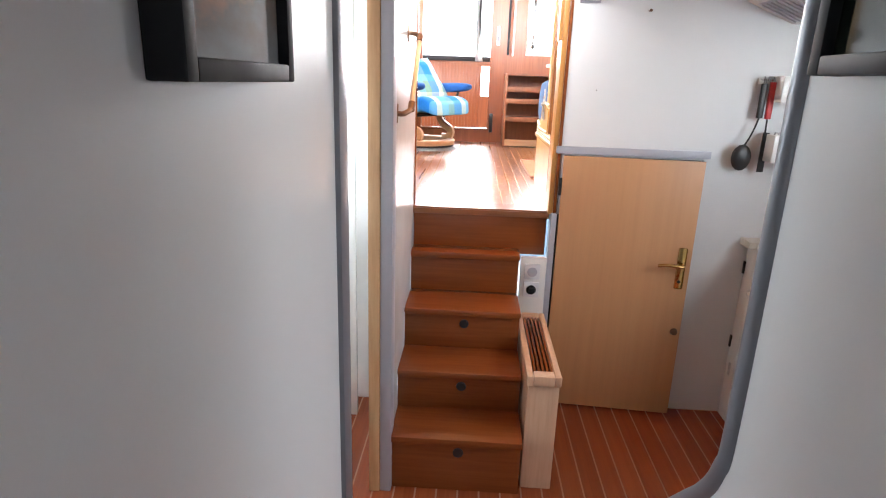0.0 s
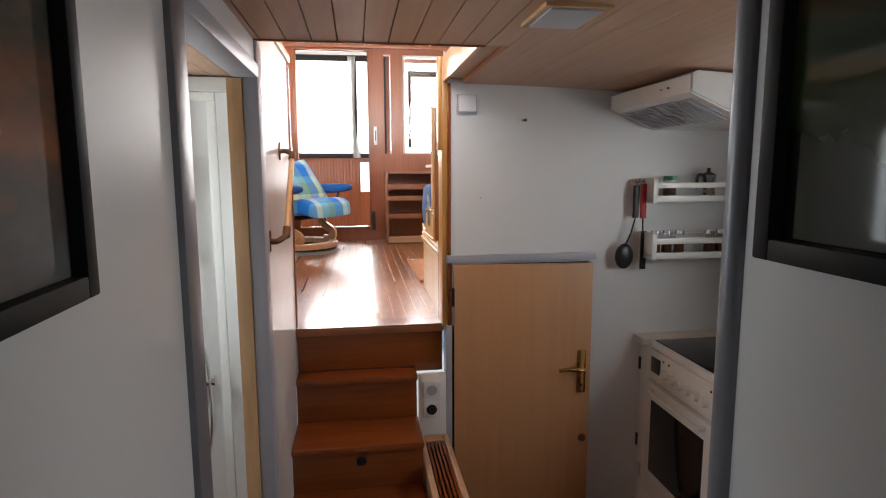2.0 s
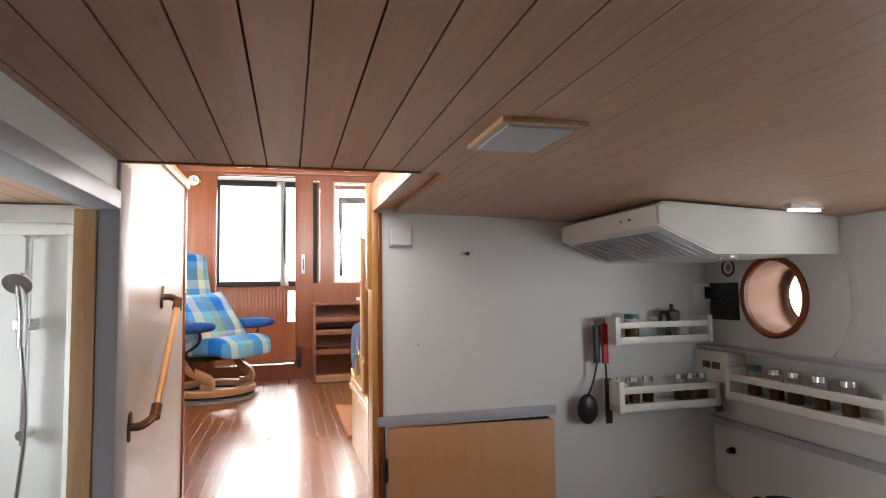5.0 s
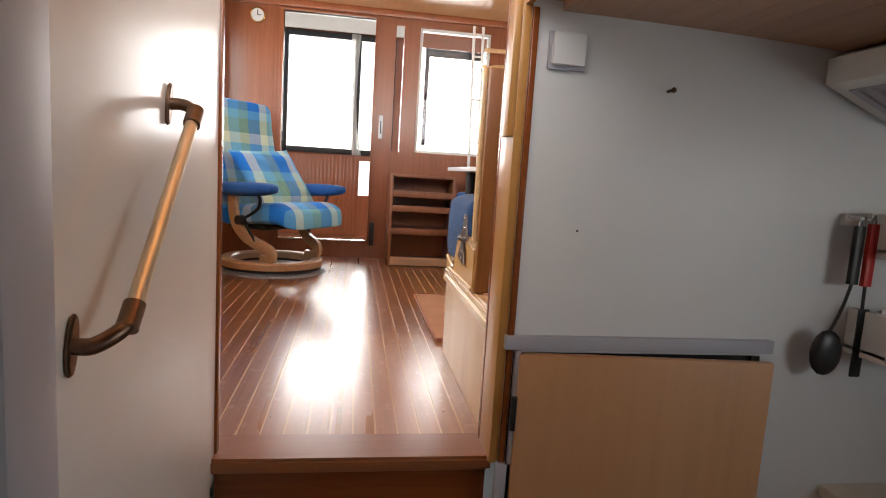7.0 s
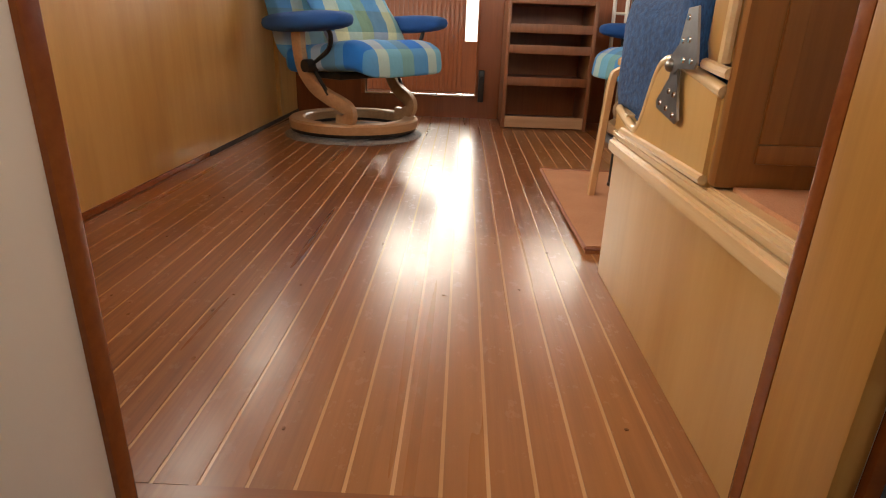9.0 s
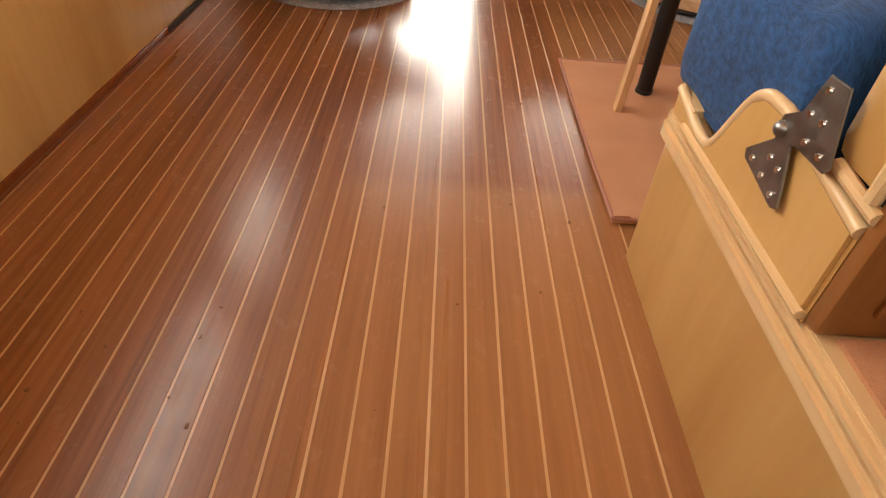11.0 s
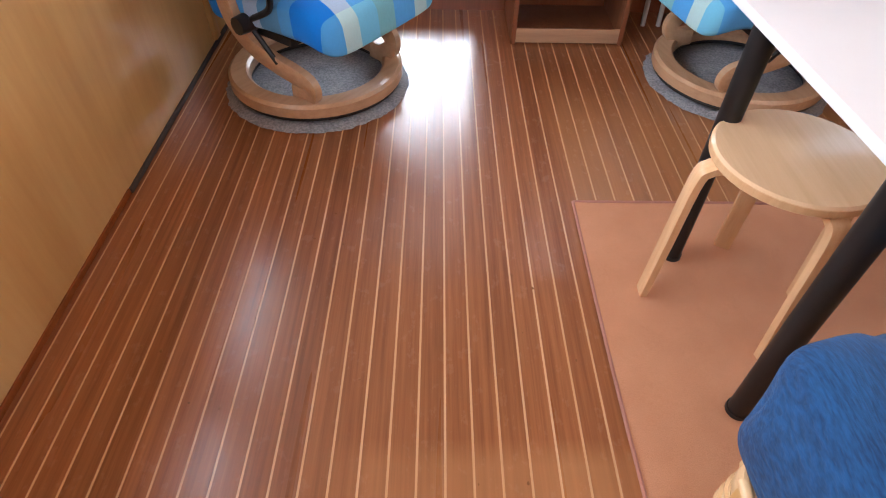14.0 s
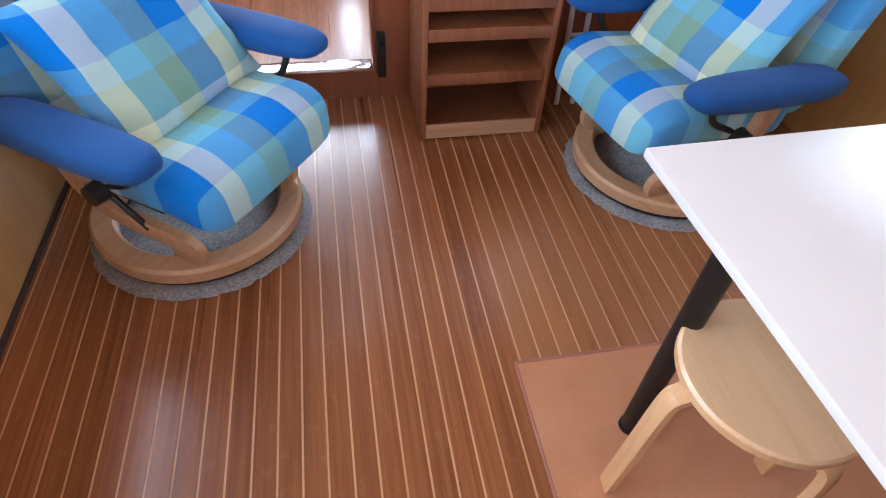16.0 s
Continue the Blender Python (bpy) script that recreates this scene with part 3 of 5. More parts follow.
# bright haze outside the windows
m, t, bs = material("bright_haze")
t.nodes.remove(bs)
em = t.nodes.new("ShaderNodeEmission")
em.inputs[0].default_value, em.inputs[1].default_value = (1.0, 0.99, 0.97, 1), 2.2
t.links.new(em.outputs[0], t.nodes["Material Output"].inputs[0])
for name, a, c in (("backdrop_aft", (-3.2, 11.0, -1.5), (4.0, 11.02, 3.8)), ("backdrop_port", (-2.62, 2.6, 0.1), (-2.6, 8.0, 3.2)), ("backdrop_starboard", (4.4, 2.6, 0.1), (4.42, 8.0, 3.2))):
    structure(name, boxed(a, c), m, "bright hazy distance outside")
structure("water", boxed((-60, -40, -2.2), (60, 60, -2.1)), paint("grey_water", (0.12, 0.15, 0.16), 0.1, 0, 0.1, 0.3, 0.3, 2.0), "grey harbour water")

# ---- stairs ----
stairs = thing("staircase", (0.25, 2.7, FL), "varnished reddish teak steps up to the saloon", "stairs")
NOSE = [(2.335, -0.75), (2.54, -0.572), (2.765, -0.385), (3.0, -0.19), (3.1, 0.0)]
for i, (y, z) in enumerate(NOSE):
    low = FL if i == 0 else NOSE[i - 1][1]
    x1 = 0.52 if i < 4 else 0.648
    back = NOSE[i + 1][0] + 0.03 if i < 4 else 3.232
    part("riser", boxed((0.002, y + 0.028, low - (0.03 if i else 0)), (x1 - 0.004, y + 0.046, z - 0.03), 0.002), STAIR, stairs)
    if i < 4:
        part("tread", boxed((0.001, y, z - 0.032), (x1, back, z), 0.012), STAIR, stairs)
    else:
        part("tread", prism(bmesh.new(), [(-0.018, y), (x1, y), (x1, 3.240), (0.012, 3.240), (-0.018, 3.16)], 2, z - 0.032, z + 0.004, 0.008), LANDING, stairs, "worn teak board at the head of the stairs")
    if i < 3:
        r = part("pull_hole", cyl(cyl(bmesh.new(), (0.27, y + 0.029, z - 0.075), (0.27, y + 0.0255, z - 0.075), 0.021), (0.27, y + 0.026, z - 0.075), (0.27, y + 0.024, z - 0.075), 0.017), BLACK, stairs, "dark finger hole in the riser")
bm = bmesh.new()
for i in range(4):
    y, z = NOSE[i]
    box(bm, (0.500, y + 0.05, FL), (0.515, 3.085, z - 0.034))
part("stringer", bm, STAIR, stairs)
part("screw_plate", boxed((0.24, 2.763, -0.402), (0.31, 2.7645, -0.396)), BRASS, stairs)

# ---- heater box beside the stairs ----
hb = thing("heater_box", (0.588, 2.7, FL), "pale ash box with a brown slatted grille on top", "box")
part("body", boxed((0.528, 2.405, FL), (0.65, 3.04, -0.535), 0.003), ASH, hb)
bm = bmesh.new()
box(bm, (0.522, 2.395, -0.535), (0.548, 3.045, -0.49), 0.008); box(bm, (0.630, 2.395, -0.535), (0.656, 3.045, -0.49), 0.008)
box(bm, (0.548, 2.395, -0.535), (0.630, 2.445, -0.49), 0.008); box(bm, (0.548, 2.99, -0.535), (0.630, 3.045, -0.49), 0.008)
part("lid_frame", bm, ASH, hb)
for k in range(5):
    x = 0.552 + k * 0.0165
    part("slat", boxed((x, 2.447, -0.52), (x + 0.010, 2.988, -0.496), 0.002), STAIR, hb)
part("tray", boxed((0.549, 2.446, -0.534), (0.629, 2.989, -0.528)), BLACK, hb)

# ---- socket panel ----
sp = thing("power_socket", (0.59, 3.06, -0.37), "white panel with two power sockets beside the steps", "socket")
part("plate", boxed((0.528, 3.062, -0.535), (0.652, 3.086, -0.215), 0.003), ENAMEL, sp)
for z in (-0.285, -0.375):
    f = part("socket", boxed((0.548, 3.050, z - 0.038), (0.622, 3.062, z + 0.038), 0.004), LAMINATE, sp)
    c = cyl(bmesh.new(), (0.585, 3.0495, z), (0.585, 3.047, z), 0.022, 0.024)
    part("well", c, CASING if z > -0.3 else BLACK, f)
part("plug_switch", boxed((0.575, 3.03, -0.385), (0.60, 3.048, -0.362), 0.004), BLACK, sp)

# ---- low cabin door, ajar ----
door = new("door_1")
door.matrix_world = pose(0.690, 3.075, FL + 0.012, 0, 0, -4.2)
BASE[door.name] = Matrix.Identity(4)
tagged(door, "low beech veneer door standing slightly ajar", "door", "", "structure")
part("leaf", boxed((0.0, -0.012, 0.0), (0.622, 0.012, 1.262), 0.003), DOORWOOD, door)
pl = part("handle_plate", boxed((0.560, -0.017, 0.665), (0.598, -0.012, 0.865), 0.008), BRASS, door, "brass handle plate")
part("handle", tube(bmesh.new(), [(0.579, -0.017, 0.785), (0.579, -0.055, 0.785), (0.565, -0.062, 0.786), (0.51, -0.062, 0.79), (0.465, -0.06, 0.785)], 0.0085, 10), BRASS, door, "curved brass lever handle")
part("keyhole", cyl(bmesh.new(), (0.579, -0.0175, 0.70), (0.579, -0.0165, 0.70), 0.008), BLACK, pl)
part("knob", cyl(bmesh.new(), (0.592, -0.013, 0.445), (0.592, -0.024, 0.445), 0.018, 0.014), BRONZE, door, "small bronze turn knob")
for z in (1.12, 0.15):
    part("hinge", cyl(bmesh.new(), (-0.006, -0.016, z - 0.04), (-0.006, -0.016, z + 0.04), 0.007), BLACKM, door)
bm = bmesh.new()
box(bm, (0.655, 3.070, FL), (0.681, 3.09, 0.0), 0.002); box(bm, (0.682, 3.070, 0.0), (0.694, 3.09, 0.282), 0.002)
box(bm, (0.655, 3.070, 0.282), (1.345, 3.09, 0.315), 0.002)
structure("trim_door_casing", bm, CASING, "grey painted casing of the low door")
# black board closes the doorway and stands for the shade behind the leaf
structure("trim_door_stop", boxed((0.68, 3.12, FL), (1.325, 3.15, 0.282)), BLACK, "black board for the shade behind the low door")

# ---- galley wall things ----
v = thing("thermostat_box", (0.745, 3.08, 0.965), "white square control box on the galley wall", "control")
part("back_plate", boxed((0.703, 3.078, 0.922), (0.79, 3.09, 1.003), 0.003), CASING, v)
part("cover", boxed((0.708, 3.062, 0.930), (0.784, 3.078, 1.000), 0.006), WHITE, v)
bm = cyl(bmesh.new(), (1.0, 3.09, 0.898), (1.0, 3.068, 0.898), 0.004, 0.004, 10)
bmesh.ops.create_uvsphere(bm, u_segments=10, v_segments=6, radius=0.0065, matrix=Matrix.Translation((1.0, 3.066, 0.898)))
single("wall_hook", bm, BRONZE, "small dark hook on the white wall", "hook")

ch = thing("ceiling_lamp", (0.767, 1.965, CL), "flat square white lamp with a pale wooden rim, off", "lamp")
bm = bmesh.new()
for a, b in (((0.69, 1.865), (0.705, 2.065)), ((0.83, 1.865), (0.845, 2.065)), ((0.705, 1.865), (0.83, 1.88)), ((0.705, 2.05), (0.83, 2.065))):
    box(bm, (a[0], a[1], CL - 0.010), (b[0], b[1], CL), 0.002)
part("rim", bm, BENT, ch)
part("diffuser", boxed((0.705, 1.88, CL - 0.014), (0.83, 2.05, CL - 0.002), 0.004), DIFFUSER, ch)

hood = thing("cooker_hood", (1.75, 2.78, 0.98), "white enamel cooker hood with a sloping grille", "cooker hood")
part("body", prism(bmesh.new(), [(1.395, 1.005), (1.42, 1.018), (XH, 0.985), (XH, 0.86), (1.595, 0.86), (1.395, 0.945)], 1, 2.46, 3.088, 0.006), ENAMEL, hood)
g = bmesh.new()
box(g, (-0.085, -0.27, -0.004), (0.085, 0.27, 0.004), 0.002)
g.transform(Matrix.Translation((1.505, 2.775, 0.898)) @ Matrix.Rotation(math.atan2(0.085, 0.20), 4, 'Y'))
gr = part("grille", g, CASING, hood, "grey perforated grille")
for k in range(14):
    s = bmesh.new()
    box(s, (-0.08, -0.25 + k * 0.0375, -0.009), (0.08, -0.25 + k * 0.0375 + 0.006, -0.004))
    s.transform(Matrix.Translation((1.505, 2.775, 0.898)) @ Matrix.Rotation(math.atan2(0.085, 0.20), 4, 'Y'))
    part("louvre", s, DIFFUSER, gr)
for k in range(2):
    part("button", cyl(bmesh.new(), (1.398, 2.60 + 0.05 * k, 0.976), (1.388, 2.60 + 0.05 * k, 0.976), 0.004), BRONZE if k == 0 else CASING, hood)
part("lamp_cover", cyl(bmesh.new(), (1.75, 2.6, 0.861), (1.75, 2.6, 0.852), 0.03), CHROME, hood)


def rail_shelf(name, x0, x1, y0, y1, z, h, along, label):
    """Small white shelf with end boards and a front rail; along: 0 runs in x with its back to the aft wall, 1 in y on the hull."""
    s = thing(name, ((x0 + x1) / 2, (y0 + y1) / 2, z), label, "shelf", "spice shelves")
    part("board", boxed((x0, y0, z), (x1, y1, z + 0.012), 0.002), ENAMEL, s)
    if along == 0:
        for xa in (x0, x1 - 0.022):
            part("end_board", boxed((xa, y0 - 0.003, z - 0.012), (xa + 0.022, y1, z + h), 0.003), ENAMEL, s)
        part("back_rail", boxed((x0 + 0.022, y1 - 0.008, z + h * 0.5), (x1 - 0.022, y1, z + h * 0.9)), ENAMEL, s)
        part("front_rail", boxed((x0 + 0.022, y0, z + h * 0.55), (x1 - 0.022, y0 + 0.012, z + h * 0.8), 0.002), ENAMEL, s)
        part("front_lip", boxed((x0 + 0.022, y0 - 0.002, z - 0.008), (x1 - 0.022, y0 + 0.010, z + 0.02), 0.002), ENAMEL, s)
    else:
        for ya in (y0, y1 - 0.022):
            part("end_board", boxed((x0 - 0.003, ya, z - 0.012), (x1, ya + 0.022, z + h), 0.003), ENAMEL, s)
        part("front_rail", boxed((x0, y0 + 0.022, z + h * 0.55), (x0 + 0.012, y1 - 0.022, z + h * 0.8), 0.002), ENAMEL, s)
        part("front_lip", boxed((x0 - 0.002, y0 + 0.022, z - 0.008), (x0 + 0.010, y1 - 0.022, z + 0.02), 0.002), ENAMEL, s)
    return s


rail_shelf("spice_shelf", 1.555, 1.992, 2.975, 3.088, 0.552, 0.095, 0, "white wooden spice shelf with jars on the galley wall")
rail_shelf("spice_shelf", 1.555, 2.005, 2.965, 3.088, 0.300, 0.105, 0, "white wooden spice shelf holding small jars with silver lids")
rail_shelf("spice_shelf", 1.965, XH - 0.002, 2.25, 2.885, 0.345, 0.11, 1, "white wooden rail shelf on the hull side")


def jar(x, y, z, r, h, lid, label, body=None, group="spice jars"):
    j = thing("jar", (x, y, z), label, "jar", group)
    part("glass_body", cyl(bmesh.new(), (x, y, z), (x, y, z + h), r, r * 0.96, 16), body or CLEAR, j)
    part("contents", cyl(bmesh.new(), (x, y, z + 0.003), (x, y, z + h * 0.6), r * 0.85, None, 14), SPICE, j)
    part("lid", cyl(bmesh.new(), (x, y, z + h), (x, y, z + h + 0.018), r * 1.05, r * 1.0, 16), lid, j)
    return j


jar(1.665, 3.035, 0.564, 0.028, 0.075, GREENLID, "glass jar with a green lid on the spice shelf")
for x in (1.60, 1.655, 1.715, 1.86, 1.915, 1.965):
    jar(x, 3.02, 0.312, 0.022, 0.085, CHROME, "small spice jar with a shiny silver lid")
for y in (2.80, 2.70, 2.62, 2.52, 2.42):
    jar(2.02, y, 0.357, 0.024, 0.09, GREENLID if y == 2.80 else CHROME, "small jar on the hull shelf")
mk = thing("espresso_maker", (1.85, 3.035, 0.564), "small metal espresso pot with a black handle", "coffee pot")
part("pot", cyl(cyl(bmesh.new(), (1.85, 3.035, 0.564), (1.85, 3.035, 0.61), 0.032, 0.026, 8), (1.85, 3.035, 0.61), (1.85, 3.035, 0.662), 0.026, 0.034, 8), CHROME, mk, smooth=20)
part("lid", cyl(cyl(bmesh.new(), (1.85, 3.035, 0.662), (1.85, 3.035, 0.674), 0.034, 0.01, 8), (1.85, 3.035, 0.674), (1.85, 3.035, 0.692), 0.008), BLACK, mk)
part("handle", tube(bmesh.new(), [(1.82, 3.03, 0.66), (1.795, 3.03, 0.655), (1.792, 3.03, 0.60)], 0.007, 8), BLACK, mk)


def utensil(x, y, z, length, grip, head, label):
    u = thing("kitchen_utensil", (x, y, z), label, "utensil", "hanging utensils")
    part("grip", slat(bmesh.new(), [(x, y, z), (x, y, z - length * 0.2), (x, y, z - length * 0.4)], 0.024, 0.014, (1, 0, 0)), grip, u)
    dx = {"ladle": -0.05, "spatula": 0.008}[head]
    part("shaft", tube(bmesh.new(), [(x, y, z - length * 0.4), (x + dx * 0.4, y, z - length * 0.6), (x + dx, y, z - length * 0.78)], 0.004, 8), BLACK, u)
    if head == "spatula":
        part("blade", boxed((x + dx - 0.014, y - 0.003, z - length), (x + dx + 0.014, y + 0.003, z - length * 0.55), 0.002), BLACK, u)
    else:
        bm = bmesh.new()
        bmesh.ops.create_uvsphere(bm, u_segments=16, v_segments=8, radius=1, matrix=Matrix.Translation((x + dx, y - 0.006, z - length * 0.88)) @ Matrix.Diagonal((0.044, 0.016, 0.058, 1)))
        part("bowl", bm, BLACK, u)
    part("loop", tube(bmesh.new(), [(x - 0.005, y, z), (x, y, z + 0.02), (x + 0.005, y, z)], 0.002, 6), STEEL, u)


rk = thing("utensil_rack", (1.525, 3.08, 0.60), "white hook strip holding kitchen utensils", "hook rack")
part("strip", boxed((1.498, 3.08, 0.612), (1.550, 3.09, 0.640), 0.002), ENAMEL, rk)
for x in (1.505, 1.522, 1.54):
    part("hook", tube(bmesh.new(), [(x, 3.076, 0.635), (x, 3.045, 0.630), (x, 3.04, 0.645)], 0.003, 6), CHROME, rk)
utensil(1.512, 3.045, 0.615, 0.36, BLACK, "ladle", "black plastic ladle hanging from a hook")
utensil(1.545, 3.040, 0.622, 0.385, RED, "spatula", "long black spatula with a red grip hanging from a hook")

wb = thing("wall_switch", (2.035, 3.08, 0.735), "white switch box on the galley wall", "switch")
part("box", boxed((1.995, 3.06, 0.695), (2.06, 3.09, 0.775), 0.004), ENAMEL, wb)
part("rocker", boxed((2.03, 3.054, 0.71), (2.056, 3.06, 0.76), 0.003), BLACK, wb)
ps = thing("switch_panel", (XH, 2.985, 0.70), "black electrical switch panel in the hull side", "switch panel")
part("plate", boxed((XH - 0.012, 2.905, 0.625), (XH, 3.065, 0.775), 0.003), BLACK, ps)
for k in range(3):
    part("switch", boxed((XH - 0.019, 2.925 + k * 0.045, 0.70), (XH - 0.012, 2.95 + k * 0.045, 0.715), 0.002), BLACKM, ps)
bz = thing("round_gauge", (XH, 2.955, 0.835), "round black wall speaker with a rim", "speaker")
part("rim", ring(bmesh.new(), (0, 0), 0.036, 0.028, 0, 0.012, 28, 0.003), BLACKM, bz)
bz.matrix_world = Matrix.Translation((XH, 2.955, 0.835)) @ Matrix.Rotation(radians(-90), 4, 'Y')
bz.children[0].data.transform(BASE[bz.name])
cone = part("cone", cyl(bmesh.new(), (0, 0, 0), (0, 0, 0.008), 0.028, 0.012), TRIM, bz)
cone.data.transform(BASE[bz.name])

ph = thing("porthole", (XH, 2.735, 0.72), "round porthole with a wooden ring and copper sleeve", "porthole")
BASE[ph.name] = Matrix.Identity(4)
ph.matrix_world = Matrix.Translation((XH - 0.004, 2.735, 0.72)) @ Matrix.Rotation(radians(-90), 4, 'Y')
part("ring", ring(bmesh.new(), (0, 0), 0.152, 0.132, -0.004, 0.022, 56, 0.008), STAIR, ph, "varnished wooden ring")
part("flange", ring(bmesh.new(), (0, 0), 0.30, 0.139, -0.012, 0.003, 56, 0.002), WHITE, ph)
part("sleeve", ring(bmesh.new(), (0, 0), 0.138, 0.134, -0.19, 0.004, 56, 0.001), COPPER, ph, "copper coloured sleeve")
part("bezel", ring(bmesh.new(), (0, 0), 0.136, 0.105, -0.2, -0.17, 56, 0.006), CHROME, ph)
g = part("pane", cyl(bmesh.new(), (0, 0, -0.192), (0, 0, -0.186), 0.106, None, 48), CLEAR, ph)
g.visible_shadow = False

ub = thing("power_socket", (2.02, 3.0, 0.45), "white box with two brown sockets on the hull side", "socket")
part("box", boxed((1.985, 2.89, 0.385), (XH, 3.088, 0.505), 0.004), ENAMEL, ub)
for y in (2.955, 3.01):
    part("socket", boxed((1.98, y - 0.02, 0.435), (1.985, y + 0.02, 0.462), 0.002), BRONZE, ub)
structure("trim_hull_ledge", boxed((2.0, 1.2, 0.508), (XH, 3.088, 0.52), 0.003), CASING, "thin grey ledge on the hull side")
structure("trim_hull_step", boxed((2.045, 1.2, 0.20), (XH, 3.088, 0.228), 0.004), CASING, "grey ledge on the hull side")
tp = thing("wall_tap", (2.03, 3.06, 0.29), "dark wall tap under the spice shelf", "tap")
part("body", tube(bmesh.new(), [(2.03, 3.088, 0.30), (2.03, 3.04, 0.30), (2.035, 3.02, 0.285), (2.04, 3.01, 0.255)], 0.014, 10), BRONZE, tp)
part("knob", cyl(bmesh.new(), (2.03, 3.05, 0.30), (2.03, 3.05, 0.335), 0.018), BLACK, tp)
single("cable_plug", cyl(bmesh.new(), (XH, 2.985, 0.105), (XH - 0.025, 2.985, 0.105), 0.014, 0.010), BLACK, "black round cable outlet in the hull side", "cable outlet")

# ---- cooker and base cabinets ----
CT = -0.082
ck = thing("cooker", (1.82, 2.735, FL), "white electric cooker with a black glass hob", "cooker")
part("body", boxed((1.60, 2.485, FL + 0.08), (XH - 0.06, 2.985, CT - 0.012), 0.004), ENAMEL, ck)
part("plinth", boxed((1.64, 2.49, FL), (XH - 0.06, 2.98, FL + 0.08)), BLACK, ck)
part("hob_frame", boxed((1.578, 2.482, CT - 0.03), (XH - 0.055, 2.99, CT - 0.002), 0.004), ENAMEL, ck)
part("hob", boxed((1.60, 2.50, CT - 0.002), (XH - 0.075, 2.975, CT + 0.004), 0.002), CERAN, ck, "black glass hob")
pn = part("control_panel", boxed((1.578, 2.488, CT - 0.175), (1.60, 2.982, CT - 0.034), 0.004), ENAMEL, ck)
part("display", boxed((1.574, 2.885, CT - 0.135), (1.578, 2.96, CT - 0.065), 0.001), BLACK, pn)
for k in range(6):
    y = 2.835 - k * 0.058
    part("knob", cyl(bmesh.new(), (1.578, y, CT - 0.115), (1.556, y, CT - 0.115), 0.021, 0.017, 18), ENAMEL, pn)
for y in (2.86, 2.815, 2.515):
    part("indicator", cyl(bmesh.new(), (1.579, y, CT - 0.062), (1.575, y, CT - 0.062), 0.005), BLACK, pn)
dr = part("oven_door", boxed((1.572, 2.49, -0.80), (1.60, 2.98, CT - 0.19), 0.005), ENAMEL, ck)
part("window", boxed((1.568, 2.535, -0.68), (1.573, 2.935, -0.345), 0.002), DARKGLASS, dr, "dark oven glass")
part("handle", slat(bmesh.new(), [(1.572, 2.93, -0.30), (1.545, 2.90, -0.30), (1.545, 2.57, -0.30), (1.572, 2.54, -0.30)], 0.014, 0.02, (0, 0, 1)), ENAMEL, dr)
part("drawer", boxed((1.576, 2.49, FL + 0.08), (1.60, 2.98, -0.81), 0.004), ENAMEL, ck)

fl = thing("filler_panel", (1.58, 3.035, FL), "narrow white end panel beside the cooker", "panel")
part("board", boxed((1.585, 2.992, FL), (XH - 0.01, 3.086, CT - 0.03), 0.003), ENAMEL, fl)
part("latch", boxed((1.577, 3.03, -0.765), (1.585, 3.045, -0.70), 0.003), CHROME, fl)
for z in (-0.22, -0.6):
    part("hinge", boxed((1.578, 3.072, z - 0.03), (1.586, 3.086, z + 0.03), 0.002), BLACKM, fl)

cab = thing("base_cabinet", (1.82, 2.1, FL), "white galley cabinet with a drawer and a door", "cabinet")
part("body", boxed((1.602, 1.72, FL + 0.08), (XH - 0.01, 2.478, CT - 0.034), 0.003), ENAMEL, cab)
part("plinth", boxed((1.65, 1.72, FL), (XH - 0.01, 2.478, FL + 0.08)), BLACK, cab)
for nm, z0, z1 in (("drawer", -0.285, CT - 0.045), ("door", FL + 0.09, -0.30)):
    d = part(nm, boxed((1.58, 2.06, z0), (1.602, 2.472, z1), 0.005), ENAMEL, cab)
    zc = -0.20 if nm == "drawer" else -0.345
    yc = 2.24 if nm == "drawer" else 2.42
    kn = part("knob", cyl(bmesh.new(), (1.58, yc, zc), (1.566, yc, zc), 0.024, 0.021, 20), CHROME, d)
    part("inset", cyl(bmesh.new(), (1.5665, yc, zc), (1.565, yc, zc), 0.013, None, 16), BLACK, kn)
    if nm == "door":
        part("bar_handle", slat(bmesh.new(), [(1.58, 2.34, -0.335), (1.562, 2.32, -0.335), (1.562, 2.12, -0.335), (1.58, 2.10, -0.335)], 0.012, 0.02, (0, 0, 1)), ENAMEL, d)
    part(nm, boxed((1.58, 1.725, z0), (1.602, 2.054, z1), 0.005), ENAMEL, cab)
wt = thing("worktop", (1.8, 2.1, CT), "beige laminate worktop round the cooker", "worktop")
part("board", boxed((1.565, 1.70, CT - 0.034), (XH, 2.480, CT), 0.006), COUNTER, wt)
part("end_strip", boxed((1.545, 2.992, CT - 0.026), (XH, 3.088, CT + 0.006), 0.004), COUNTER, wt)
part("back_strip", boxed((XH - 0.054, 2.480, CT - 0.026), (XH, 2.992, CT + 0.002)), COUNTER, wt)

kt = thing("glass_coffee_jug", (1.93, 2.61, CT + 0.004), "round glass coffee jug with a black handle", "jug")
bm = bmesh.new()
prof = [(0.045, 0), (0.066, 0.02), (0.07, 0.05), (0.06, 0.09), (0.047, 0.115), (0.05, 0.125)]
rows = [[bm.verts.new((1.93 + r * math.cos(a), 2.61 + r * math.sin(a), CT + 0.004 + z)) for r, z in prof] for a in (2 * math.pi * k / 28 for k in range(28))]
for k in range(28):
    for j in range(5):
        bm.faces.new((rows[k][j], rows[(k + 1) % 28][j], rows[(k + 1) % 28][j + 1], rows[k][j + 1]))
bm.faces.new([r[0] for r in rows][::-1])
part("glass_bowl", bm, JUG, kt, smooth=60)
